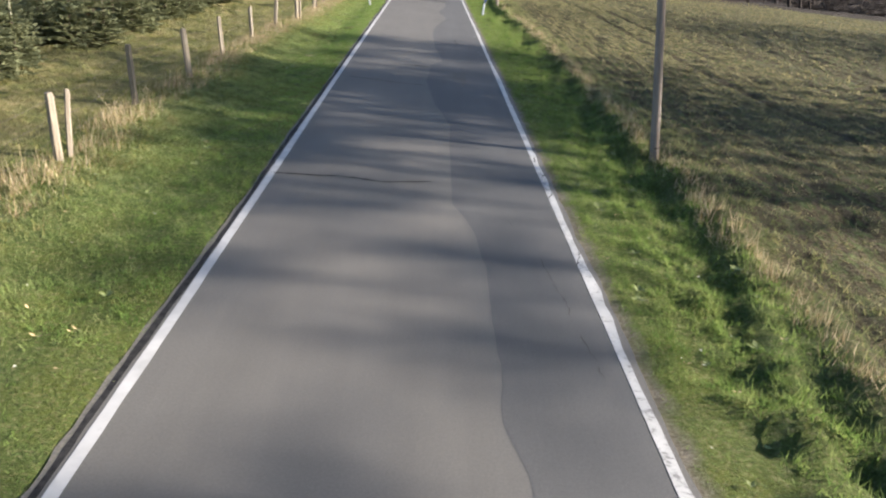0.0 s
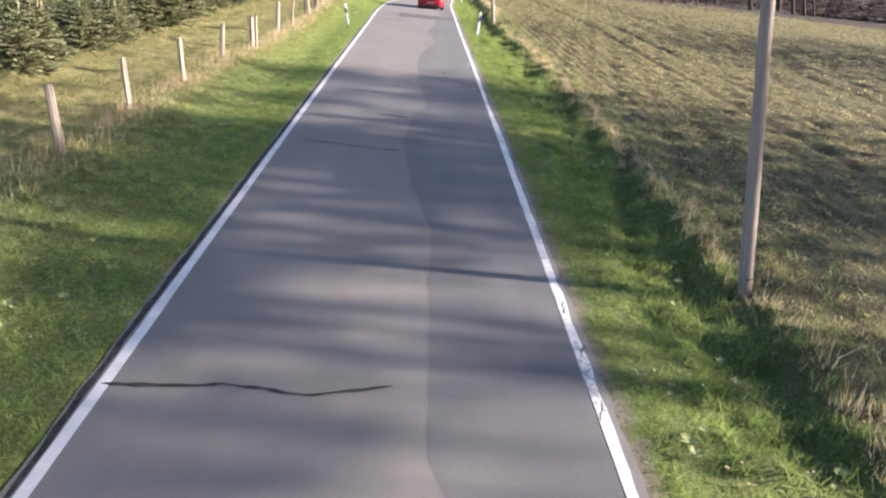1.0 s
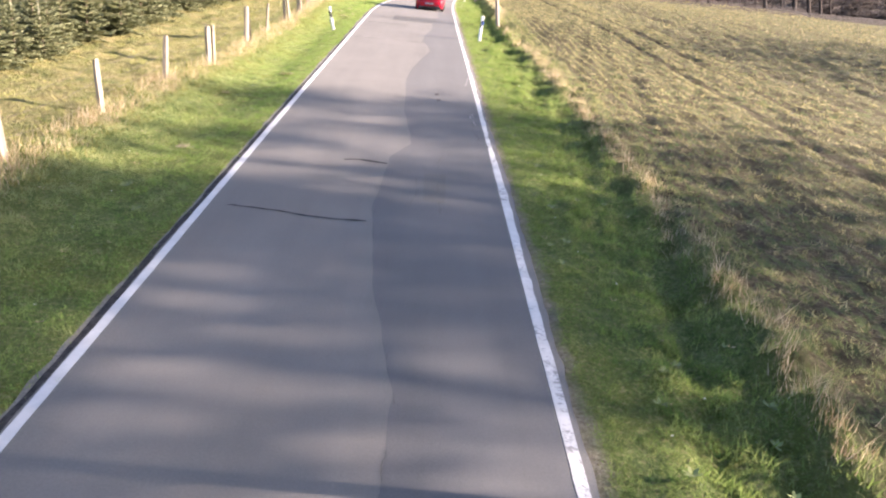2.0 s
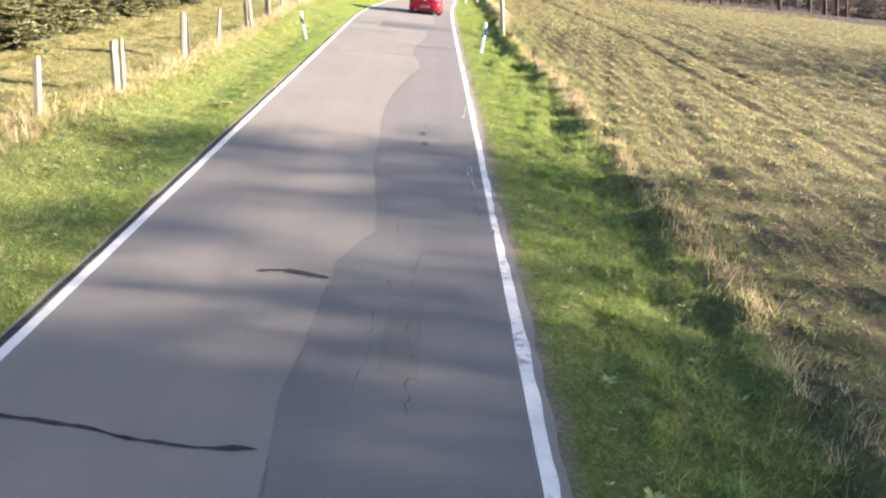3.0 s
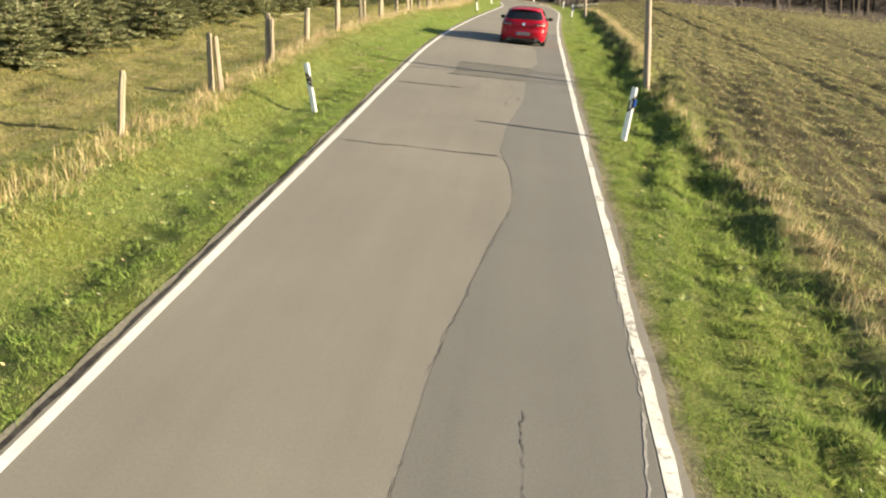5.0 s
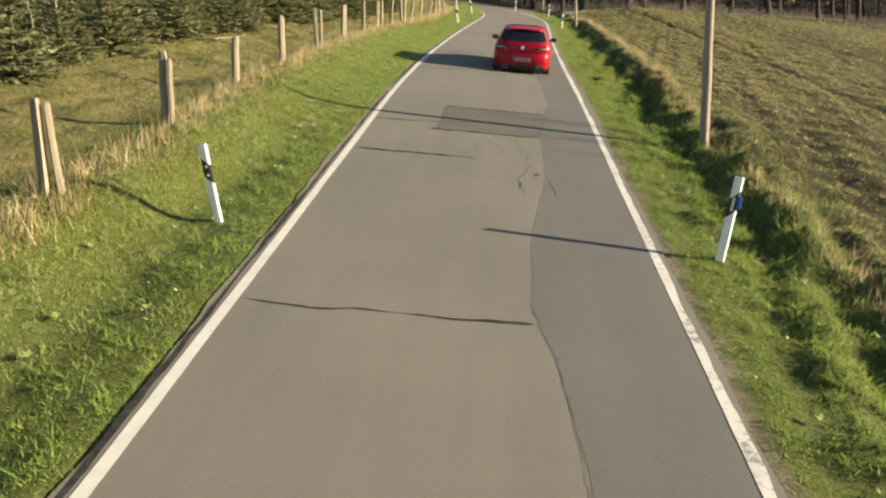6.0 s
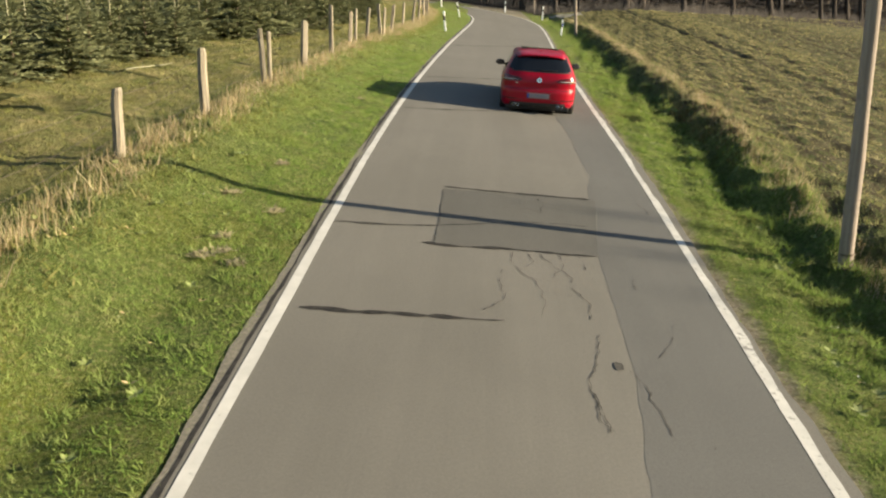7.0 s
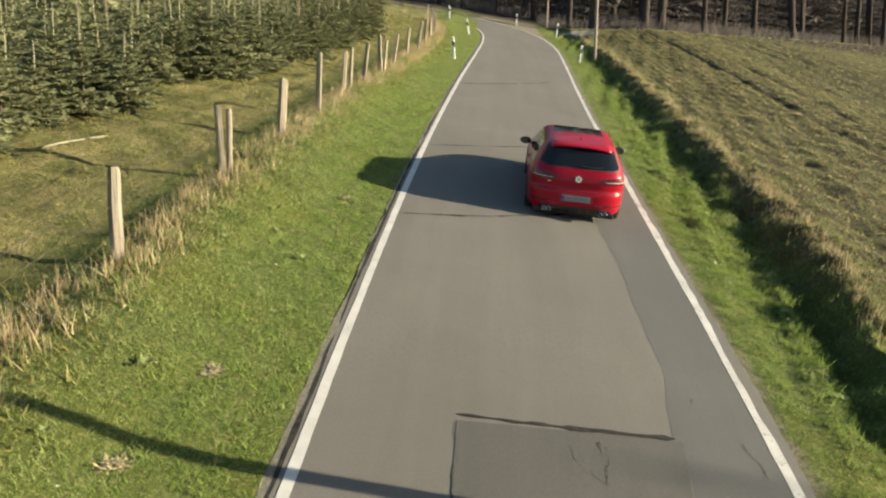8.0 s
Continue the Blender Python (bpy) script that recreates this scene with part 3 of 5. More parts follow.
CRACKS_MIDDLE = [[(-2.5, 32.65), (-1.7, 32.71), (-1.2, 32.72), (-0.37, 32.69), (0.05, 32.78)], [(-0.33, 32.99), (-0.37, 32.77), (-0.28, 32.7)], [(-0.19, 32.7), (0.03, 32.44)],
                 [(0.77, 33.6), (0.79, 33.14), (0.76, 32.51)], [(1, 34.6), (1.1, 33.99), (1.22, 33.4)], [(0.62, 51.6), (0.38, 50.49), (0.47, 49.8)],
                 [(1.9, 30.2), (1.86, 29.2), (1.95, 28.2)], [(1, 36.8), (1.02, 35.6), (0.95, 34.8)]]
CRAZING = [[(1.43, 52), (1.3, 51.5), (1.09, 51.16)], [(-0.21, 53.63), (-0.21, 53.31), (-0.15, 53.01), (0.03, 52.8), (0.09, 52.54), (0.1, 52.19), (0.02, 51.8)],
           [(0.12, 53.67), (0.23, 53.33), (0.34, 53.18), (0.44, 53.03), (0.46, 52.7), (0.5, 52.54), (0.59, 52.29), (0.56, 51.9)],
           [(-0.37, 53), (-0.37, 52.51), (-0.29, 52.27), (-0.43, 52.07), (-0.56, 51.87)], [(-0.15, 53.01), (-0.37, 53)], [(0.03, 52.8), (0.2, 52.86), (0.34, 53.18)], [(1.22, 53.18), (1.18, 52.84)], [(1.32, 50.13), (1.29, 49.73)], [(0.74, 50.99), (0.9, 50.67), (0.98, 49.86)], [(0.41, 50.46), (0.4, 50.02), (0.49, 49.84)],
           ]
CRAZING += [[(0.09, 52.54), (0.3, 52.45), (0.5, 52.54)], [(0, 53.66), (0.03, 53.35), (-0.15, 53.01)], [(0.35, 53.7), (0.4, 53.4), (0.34, 53.18)],
           [(0.62, 53.72), (0.66, 53.3), (0.72, 52.9)]]
CRACKS_END = [[(1.8, 56.37), (1.9, 56.02), (1.87, 55.75)], [(-0.05, 55.84), (0.03, 55.46), (0.25, 55.3)], [(0.3, 55.93), (0.24, 55.34)], [(1.45, 57.13), (1.37, 56.84)], [(0.25, 55.95), (0.28, 55.3), (0.1, 55.5)]]
for i, p in enumerate(CRACKS_START + CRACKS_MIDDLE + CRAZING + CRACKS_END):
    crack(p, 0.0085 if p in CRACKS_MIDDLE else 0.0075, CRACK, "crack", 0.02, 50 + i, 0.035, broken=0.18 if p in CRACKS_MIDDLE else 0.28)


CHIPS = [[(2.2, 30.33), (2.32, 30.39)], [(2.15, 29.75), (2.33, 29.76)], [(2.16, 29.37), (2.32, 29.31)], [(2.18, 28.95), (2.32, 28.92)], [(2.09, 27.48), (2.12, 27.86)],
         [(2.1, 12.3), (2.2, 12.7)], [(2.15, 13.6), (2.22, 13.9)], [(2.12, 14.7), (2.2, 15.1)], [(2.1, 34.2), (2.22, 34.1)], [(2.1, 9.4), (2.2, 9.9)]]
for i, p in enumerate(CHIPS):
    crack(p, 0.018, CRACK, "paint_chip", 0.015, 140 + i, 0.03)
SMEARS = [[(1.91, 31.23), (1.93, 30.76), (1.89, 30.21), (1.96, 29.75)], [(2.1, 38.47), (2.04, 36.93), (1.92, 35.42)], [(1.87, 31.15), (1.84, 30.45)], [(2.08, 40.1), (2.07, 37.9)]]
for i, p in enumerate(SMEARS):
    crack(p, 0.022, SMEAR, "paint_smear", 0.015, 160 + i, 0.05, broken=0.3)


def patch(name, corners, mat, dz, label=""):
    (a, b, c, d) = (np.array(q, float) for q in corners)
    verts, faces, m = [], [], 8
    for j in range(m + 1):
        for i in range(m + 1):
            s, t = i / m, j / m
            p = (1 - t) * ((1 - s) * a + s * b) + t * ((1 - s) * d + s * c)
            verts.append((p[0], p[1], float(fall(p[1])) + dz))
    for j in range(m):
        for i in range(m):
            k = j * (m + 1) + i
            faces.append((k, k + 1, k + m + 2, k + m + 1))
    on_road(name, verts, faces, mat, label)


patch("asphalt_patch", [(-1.2, 53.64), (0.87, 53.8), (1.15, 56.22), (-1.2, 55.98)], ASPHALT_PATCH, 0.0045, "dark square asphalt patch")
patch("asphalt_patch", [(0.72, 23.5), (1.1, 23.4), (1.14, 25.2), (0.74, 25.1)], ASPHALT_PATCH, 0.0045)
crack([(-1.2, 53.6), (-1.2, 56.0)], 0.009, CRACK, seed=90)
crack([(-0.86, 25.6), (-0.53, 25.7), (0.02, 25.59)], 0.065, SEAL, "tar_smear", 0.01, 91)
for i, (u, v, a, b) in enumerate([(1.05, 32.65, 0.07, 0.16), (1.0, 33.45, 0.08, 0.2), (0.71, 50.97, 0.05, 0.08), (0.24, 55.93, 0.02, 0.06)]):
    r = np.random.RandomState(70 + i)
    ring = [(u + a * (0.75 + 0.5 * r.rand()) * math.cos(w), v + b * (0.75 + 0.5 * r.rand()) * math.sin(w), float(fall(v)) + 0.008) for w in np.linspace(0, 6.0, 14)]
    on_road("pothole", ring, [tuple(range(14))], CRACK)


# ---- the car ----
# the body in level slices: height, tail, nose, half width
SLICES = np.array([(0.19, 0.16, 4.10, 0.800), (0.24, 0.07, 4.18, 0.850), (0.30, 0.025, 4.22, 0.878), (0.40, 0.0, 4.25, 0.892), (0.56, 0.0, 4.26, 0.899), (0.635, 0.012, 4.22, 0.899),
                   (0.66, 0.045, 4.19, 0.898), (0.72, 0.05, 4.10, 0.896), (0.80, 0.045, 3.88, 0.891), (0.88, 0.062, 3.55, 0.880), (0.95, 0.085, 3.28, 0.858), (1.02, 0.125, 3.06, 0.826),
                   (1.06, 0.155, 2.99, 0.808), (1.20, 0.265, 2.76, 0.740), (1.34, 0.375, 2.52, 0.668), (1.385, 0.415, 2.42, 0.635), (1.41, 0.455, 2.34, 0.600), (1.43, 0.53, 2.22, 0.545),
                   (1.447, 0.68, 2.02, 0.445), (1.458, 0.90, 1.80, 0.310), (1.464, 1.12, 1.60, 0.150)])
LEVELS = np.linspace(0.19, 1.464, 300)
SOFT = [np.convolve(np.pad(np.interp(LEVELS, SLICES[:, 0], SLICES[:, k]), 4, "edge"), np.ones(9) / 9, "valid") for k in (1, 2, 3)]


def slice_at(z):
    """Middle and half length along the car, half width, and the lean of its tail, at a height."""
    tail, nose, wide = (float(np.interp(z, LEVELS, a)) for a in SOFT)
    lean = (float(np.interp(z + 0.01, LEVELS, SOFT[0])) - float(np.interp(z - 0.01, LEVELS, SOFT[0]))) / 0.02
    return 0.5 * (tail + nose), 0.5 * (nose - tail), wide, lean


def tail_point(x, z, out=0.0, end=-1):
    """A point of the skin on the tail (end -1) or the nose (end 1), lifted off it by out."""
    mid, half, wide, lean = slice_at(z)
    q = min(0.999, abs(x) / wide)
    dy = half * (1 - q ** 4) ** (1 / 12)
    nx = math.copysign(4 * q ** 3 / wide, x)
    ny = end * 12 * (dy / half) ** 11 / half
    nz = abs(ny) * (lean if end < 0 else 0.6)
    ln = math.sqrt(nx * nx + ny * ny + nz * nz)
    return (x + out * nx / ln, mid + end * dy + out * ny / ln, z + out * nz / ln)


def flank_point(y, z, side, out=0.0):
    mid, half, wide, _ = slice_at(z)
    return (side * (wide * max(0.02, 1 - (abs(y - mid) / half) ** 12) ** 0.25 + out), y, z + 0.4 * out)


def roof_point(x, y, out=0.0):
    lo, hi = 0.9, 1.464
    for _ in range(26):
        z = 0.5 * (lo + hi)
        mid, half, wide, _ = slice_at(z)
        lo, hi = (z, hi) if (abs(x) / wide) ** 4 + (abs(y - mid) / half) ** 12 < 1 else (lo, z)
    return (x, y, lo + out)


def sheet(points, flip=False):
    """Vertices and faces of a net of rows of points."""
    rows, cols = len(points), len(points[0])
    faces = [(j * cols + i, j * cols + i + 1, (j + 1) * cols + i + 1, (j + 1) * cols + i) for j in range(rows - 1) for i in range(cols - 1)]
    return [p for row in points for p in row], [f[::-1] for f in faces] if flip else faces


def body_mesh():
    zs = sorted(set(np.round(np.concatenate([np.linspace(0.19, 1.40, 56), np.linspace(1.405, 1.464, 12)]), 4)))
    across = [math.sin(t * math.pi / 2) * 0.985 for t in np.linspace(-1, 1, 29)]
    verts, faces = [], []
    for z in zs:
        mid, half, wide, _ = slice_at(z)
        ring = [tail_point(a * wide, z) for a in across]
        y0, y1 = ring[-1][1], tail_point(0.985 * wide, z, end=1)[1]
        along = [y0 + (y1 - y0) * f for f in np.linspace(0, 1, 22)[1:-1]]
        ring += [flank_point(y, z, 1) for y in along]
        ring += [tail_point(-a * wide, z, end=1) for a in across]
        ring += [flank_point(y, z, -1) for y in along[::-1]]
        verts += ring
    k = len(ring)
    for i in range(len(zs) - 1):
        faces += [(i * k + j, i * k + (j + 1) % k, (i + 1) * k + (j + 1) % k, (i + 1) * k + j) for j in range(k)]
    faces += [tuple(range(k))[::-1], tuple((len(zs) - 1) * k + j for j in range(k))]
    return mesh_of("body", verts, faces, RED, True)


def wheel(parent, x, y):
    side = 1 if x > 0 else -1
    hub = child("wheel", mesh_of("wheel", *tube([(0, 0, 0), (0.05 * side, 0, 0)], [0.07, 0.06], 12), RIM, True), parent, pose(x, y, 0.32))
    prof = [(-0.11, 0.21), (-0.112, 0.28), (-0.09, 0.315), (0.09, 0.315), (0.112, 0.28), (0.11, 0.21)]
    verts, faces, k = [], [], 28
    for w in range(k):
        a = 2 * math.pi * w / k
        for px, r in prof:
            verts.append((px, r * math.cos(a), r * math.sin(a)))
    for w in range(k):
        for i in range(len(prof) - 1):
            a, b = w * len(prof), ((w + 1) % k) * len(prof)
            faces.append((a + i, a + i + 1, b + i + 1, b + i))
    child("tyre", mesh_of("tyre", verts, faces, TYRE, True), hub)
    bm = bmesh.new()
    for w in range(5):
        bmesh.ops.create_cube(bm, size=1, matrix=pose(0, 0, 0, 72 * w) @ Matrix.Translation((0.085 * side, 0, 0.12)) @ Matrix.Diagonal((0.02, 0.05, 0.2, 1)))
    rv, rf = tube([(0.06 * side, 0, 0), (0.1 * side, 0, 0)], [0.225, 0.215], 28, False)
    made = [bm.verts.new(p) for p in rv]
    for f in rf:
        bm.faces.new([made[i] for i in f])
    part("rim", bm, RIM, hub)
    return hub


def rounded(f, radius):
    """How far a pane's side draws in towards its upper and lower end."""
    q = max(0.0, 1 - min(f, 1 - f) / 0.16)
    return radius * (1 - math.sqrt(max(0.0, 1 - q * q)))


def build_car(m):
    car = tagged(new("car"), "shiny red hatchback with tinted windows standing on the road", "car")
    car.matrix_world = m

    def lay(name, net, mat, parent=None, label="", flip=False):
        return child(name, mesh_of(name, *sheet(net, flip), mat, True), parent or car, label=label)

    def line(name, pts, r=0.004, mat=None, parent=None):
        return child(name, mesh_of(name, *tube(pts, [r] * len(pts), 5), mat or TRIM_BLACK), parent or car)

    child("body", body_mesh(), car)
    fs = np.linspace(0, 1, 13)
    # rear window in its black surround, windshield, roof panel
    def pane(z0, z1, w0, w1, out, end=-1, radius=0.1):
        net = []
        for f in fs:
            half = w0 + (w1 - w0) * f - rounded(f, radius)
            net.append([tail_point(half * a, z0 + (z1 - z0) * f, out, end) for a in np.linspace(-1, 1, 17)])
        return net
    lay("rear_window", pane(1.055, 1.392, 0.735, 0.575, 0.007), CAR_GLASS, label="dark tinted rear window", flip=True)
    lay("window_surround", pane(1.035, 1.40, 0.765, 0.60, 0.004, radius=0.06), TRIM_BLACK, flip=True)
    lay("windshield", pane(1.02, 1.40, 0.75, 0.57, 0.006, 1), CAR_GLASS, label="dark windshield")
    lay("roof_panel", [[roof_point(x, y, 0.004) for x in np.linspace(-0.47, 0.47, 13)] for y in np.linspace(1.42, 2.22, 9)], GLOSS_BLACK, label="glossy black panoramic roof panel")
    # hatch and bumper shut lines
    line("hatch_seam", [tail_point(x, 0.648, 0.001) for x in np.linspace(-0.80, 0.80, 25)], 0.006)
    for side in (1, -1):
        line("hatch_seam", [tail_point(side * x, z, 0.001) for x, z in zip(np.interp(np.linspace(0, 1, 12), [0, 0.25, 1], [0.80, 0.70, 0.745]), np.linspace(0.65, 1.03, 12))], 0.004)
        for name, z0, z1, a0, a1, b0, b1 in (("rear_side_window", 0.955, 1.345, 0.62, 1.58, 0.84, 1.58), ("front_side_window", 0.95, 1.345, 1.66, 2.93, 1.66, 2.30)):
            net = [[flank_point(a0 + (b0 - a0) * f + (a1 + (b1 - a1) * f - a0 - (b0 - a0) * f) * g, z0 + (z1 - z0) * f, side, 0.005) for g in np.linspace(0, 1, 10)] for f in np.linspace(0, 1, 7)]
            lay(name, net, CAR_GLASS, flip=side > 0)
        # tail lamps: tall at the corner, tapering inwards
        xs = np.linspace(0, 1, 15)
        top = np.interp(xs, [0, 0.25, 1], [0.868, 0.912, 0.945])
        low = np.interp(xs, [0, 0.12, 1], [0.850, 0.828, 0.806])
        def lamp_net(a, b, out, x0=0.40):
            net = []
            for g in np.linspace(a, b, 6):
                row = []
                for f, lo_, hi_ in zip(xs, low, top):
                    z = lo_ + (hi_ - lo_) * g
                    row.append(tail_point(side * (x0 + (0.945 * slice_at(z)[2] - x0) * f), z, out))
                net.append(row)
            return net
        lamp = lay("tail_light", lamp_net(0, 1, 0.010), LAMP_RED, label="smoked dark red tail light", flip=side > 0)
        lay("light_strip", lamp_net(0.26, 0.40, 0.014, 0.47), LAMP_CLEAR, lamp, "pale light strip", flip=side > 0)
        lay("lamp_lens", lamp_net(0.55, 0.86, 0.013, 0.60), LAMP_LENS, lamp, flip=side > 0)
        # fog reflector low in the bumper, and the crease above it
        lay("bumper_reflector", [[tail_point(side * x, z, 0.005) for x in np.linspace(0.52, 0.83, 9)] for z in (0.405, 0.418, 0.43)], LAMP_RED, flip=side > 0)
        line("bumper_crease", [tail_point(side * x, 0.395 + 0.06 * (x - 0.3), 0.001) for x in np.linspace(0.34, 0.86, 12)], 0.006)
        # sills of the wheel openings
        for wy in (0.80, 3.40):
            arc = [flank_point(wy + 0.35 * math.cos(w), 0.32 + 0.35 * math.sin(w), side, -0.002) for w in np.linspace(-0.3, math.pi + 0.3, 22)]
            line("wheel_arch", arc, 0.012)
            # flat black disc on the uncut flank, for the shade inside the wheel opening
            disc = [flank_point(wy + 0.345 * math.cos(w), max(0.195, 0.32 + 0.345 * math.sin(w)), side, 0.003) for w in np.linspace(0, 2 * math.pi, 28, endpoint=False)]
            child("arch_liner", mesh_of("arch_liner", disc, [tuple(range(28))], TRIM_BLACK), car)
            wheel(car, 0.79 * side, wy)
        # mirrors
        bm2 = bmesh.new()
        bmesh.ops.create_uvsphere(bm2, u_segments=14, v_segments=10, radius=1.0, matrix=Matrix.Translation((0.985 * side, 2.52, 0.985)) @ Matrix.Diagonal((0.12, 0.075, 0.075, 1)))
        for v in bm2.verts:
            v.co.y = max(v.co.y, 2.475)
        mirror = part("wing_mirror", bm2, TRIM_BLACK, car, "black wing mirror", True)
        part("mirror_glass", box_bm(0.16, 0.006, 0.095, (0.985 * side, 2.472, 0.985), 0.002, 1), DARK_MIRROR, mirror)
        part("mirror_foot", box_bm(0.16, 0.05, 0.03, (0.86 * side, 2.53, 0.945), 0.008), TRIM_BLACK, mirror)
        for dy in (1.02, 1.95):
            part("door_handle", box_bm(0.03, 0.19, 0.025, (0.90 * side, dy, 0.80), 0.009), RED, car)
        for ly in (0.98, 1.6, 2.74):
            line("door_seam", [flank_point(ly, z, side, 0.0) for z in np.linspace(0.34, 0.94, 8)])
        for ex in (0.47, 0.56):
            pipe = tube([(ex * side, -0.055, 0.285), (ex * side, 0.14, 0.285)], [0.038, 0.038], 16, False)
            tip = child("exhaust_pipe", mesh_of("exhaust_pipe", *pipe, CHROME, True), car, label="chrome exhaust tip")
            rim = [(ex * side + 0.036 * math.cos(w), -0.056, 0.285 + 0.036 * math.sin(w)) for w in np.linspace(0, 2 * math.pi, 20)]
            child("pipe_rim", mesh_of("pipe_rim", *tube(rim, [0.005] * 20, 6), CHROME, True), tip)
            child("pipe_bore", mesh_of("pipe_bore", *tube([(ex * side, -0.045, 0.285), (ex * side, 0.1, 0.285)], [0.033, 0.033], 14), TRIM_BLACK), tip)
    # black diffuser between the pipes
    lay("rear_diffuser", [[tail_point(x, z, 0.006 + 0.004 * (z < 0.3)) for x in np.linspace(-w, w, 21)] for z, w in zip(np.linspace(0.195, 0.345, 7), np.linspace(0.70, 0.64, 7))], TRIM_BLACK, label="black plastic rear diffuser", flip=True)
    for fx in (-0.24, -0.08, 0.08, 0.24):
        part("diffuser_fin", box_bm(0.014, 0.07, 0.09, (fx, 0.02, 0.26), 0.003, 1), TRIM_BLACK, car)
    part("underbody", box_bm(1.5, 3.9, 0.1, (0, 2.1, 0.20), 0.02), TRIM_BLACK, car)
    # spoiler lip over the rear window
    net = []
    for f in np.linspace(0, 1, 8):
        row = []
        for x in np.linspace(-0.56, 0.56, 15):
            y = 0.325 + 0.05 * (x / 0.56) ** 2 + 0.33 * f
            low = 1.402 - 0.05 * (abs(x) / 0.56) ** 2.5
            row.append((x, y, low + (roof_point(x, 0.70)[2] + 0.003 - low) * math.sin(f * math.pi / 2) ** 0.8))
        net.append(row)
    spoiler = lay("roof_spoiler", net, RED)
    solid = spoiler.modifiers.new("thickness", "SOLIDIFY")
    solid.thickness, solid.offset = 0.02, -1
    part("brake_light", box_bm(0.34, 0.01, 0.014, (0, 0.316, 1.397), 0.003, 1), LAMP_RED, car)
    # badge, lettering bar, plate
    at = tail_point(0, 0.862, 0.006)
    badge_at = pose(at[0], at[1], at[2], 80)
    bm2 = bmesh.new()
    bmesh.ops.create_cone(bm2, cap_ends=True, segments=28, radius1=0.062, radius2=0.058, depth=0.014, matrix=badge_at)
    badge = part("badge", bm2, CHROME, car, "round chrome badge")
    bm2 = bmesh.new()
    bmesh.ops.create_cone(bm2, cap_ends=True, segments=24, radius1=0.034, radius2=0.034, depth=0.006, matrix=badge_at @ Matrix.Translation((0, 0, 0.008)))
    part("badge_field", bm2, RIM, badge)
    part("trim_bar", box_bm(0.06, 0.008, 0.022, (-0.52, tail_point(-0.52, 0.775)[1] - 0.003, 0.775), 0.003, 1), CHROME, car)
    # raised panel in darker red, painting the shade of a recess
    part("plate_recess", box_bm(0.60, 0.008, 0.165, (0, 0.001, 0.505), 0.003, 1), SHADED_RED, car)
    plate = part("number_plate", box_bm(0.52, 0.012, 0.112, (0, -0.006, 0.505), 0.004, 1), PLATE, car, "pale number plate")
    part("plate_band", box_bm(0.04, 0.004, 0.1, (-0.235, -0.013, 0.505)), EU_BLUE, plate)
    for bx, bw in ((-0.13, 0.09), (-0.02, 0.09), (0.12, 0.14)):
        part("plate_bar", box_bm(bw, 0.004, 0.06, (bx, -0.013, 0.505)), PLATE_BAR, plate)
    # wiper and aerial
    line("rear_wiper", [tail_point(0.02, 1.075, 0.02), tail_point(0.20, 1.072, 0.022), tail_point(0.42, 1.078, 0.018)], 0.010)
    bm2 = bmesh.new()
    bmesh.ops.create_cone(bm2, cap_ends=True, segments=10, radius1=0.03, radius2=0.006, depth=0.065, matrix=Matrix.Translation((0, 0.86, roof_point(0, 0.86)[2] + 0.022)) @ Matrix.Diagonal((0.6, 1.6, 1, 1)))
    part("roof_aerial", bm2, RED, car, smooth=True)
    return car


CAR_U, CAR_V = 0.66, 63.2
build_car(S @ pose(CAR_U, CAR_V, float(fall(CAR_V + 2.1)) + 0.004, math.degrees(math.atan2(float(fall(CAR_V + 3.4) - fall(CAR_V + 0.8)), 2.6)), -2.6, -2.4))


# ---- roadside posts, poles and fence ----
def delineator_meshes():
    """A hollow roadside marker post: rounded three-cornered section, slanting top, black sloping band."""
    sec = [(-0.058, -0.03), (-0.035, -0.045), (0.035, -0.045), (0.058, -0.03), (0.05, 0.0), (0.015, 0.062), (-0.015, 0.062), (-0.05, 0.0)]

    def prism(z0, z1, grow, tilt0=0.0, tilt1=0.0):
        verts = [(x * grow, y * grow, z0 + tilt0 * x) for x, y in sec] + [(x * grow, y * grow, z1 + tilt1 * x - (0.25 * max(0, y) if z1 > 0.95 else 0)) for x, y in sec]
        k = len(sec)
        faces = [(i, (i + 1) % k, k + (i + 1) % k, k + i) for i in range(k)] + [tuple(range(k))[::-1], tuple(range(k, 2 * k))]
        return verts, faces

    return prism


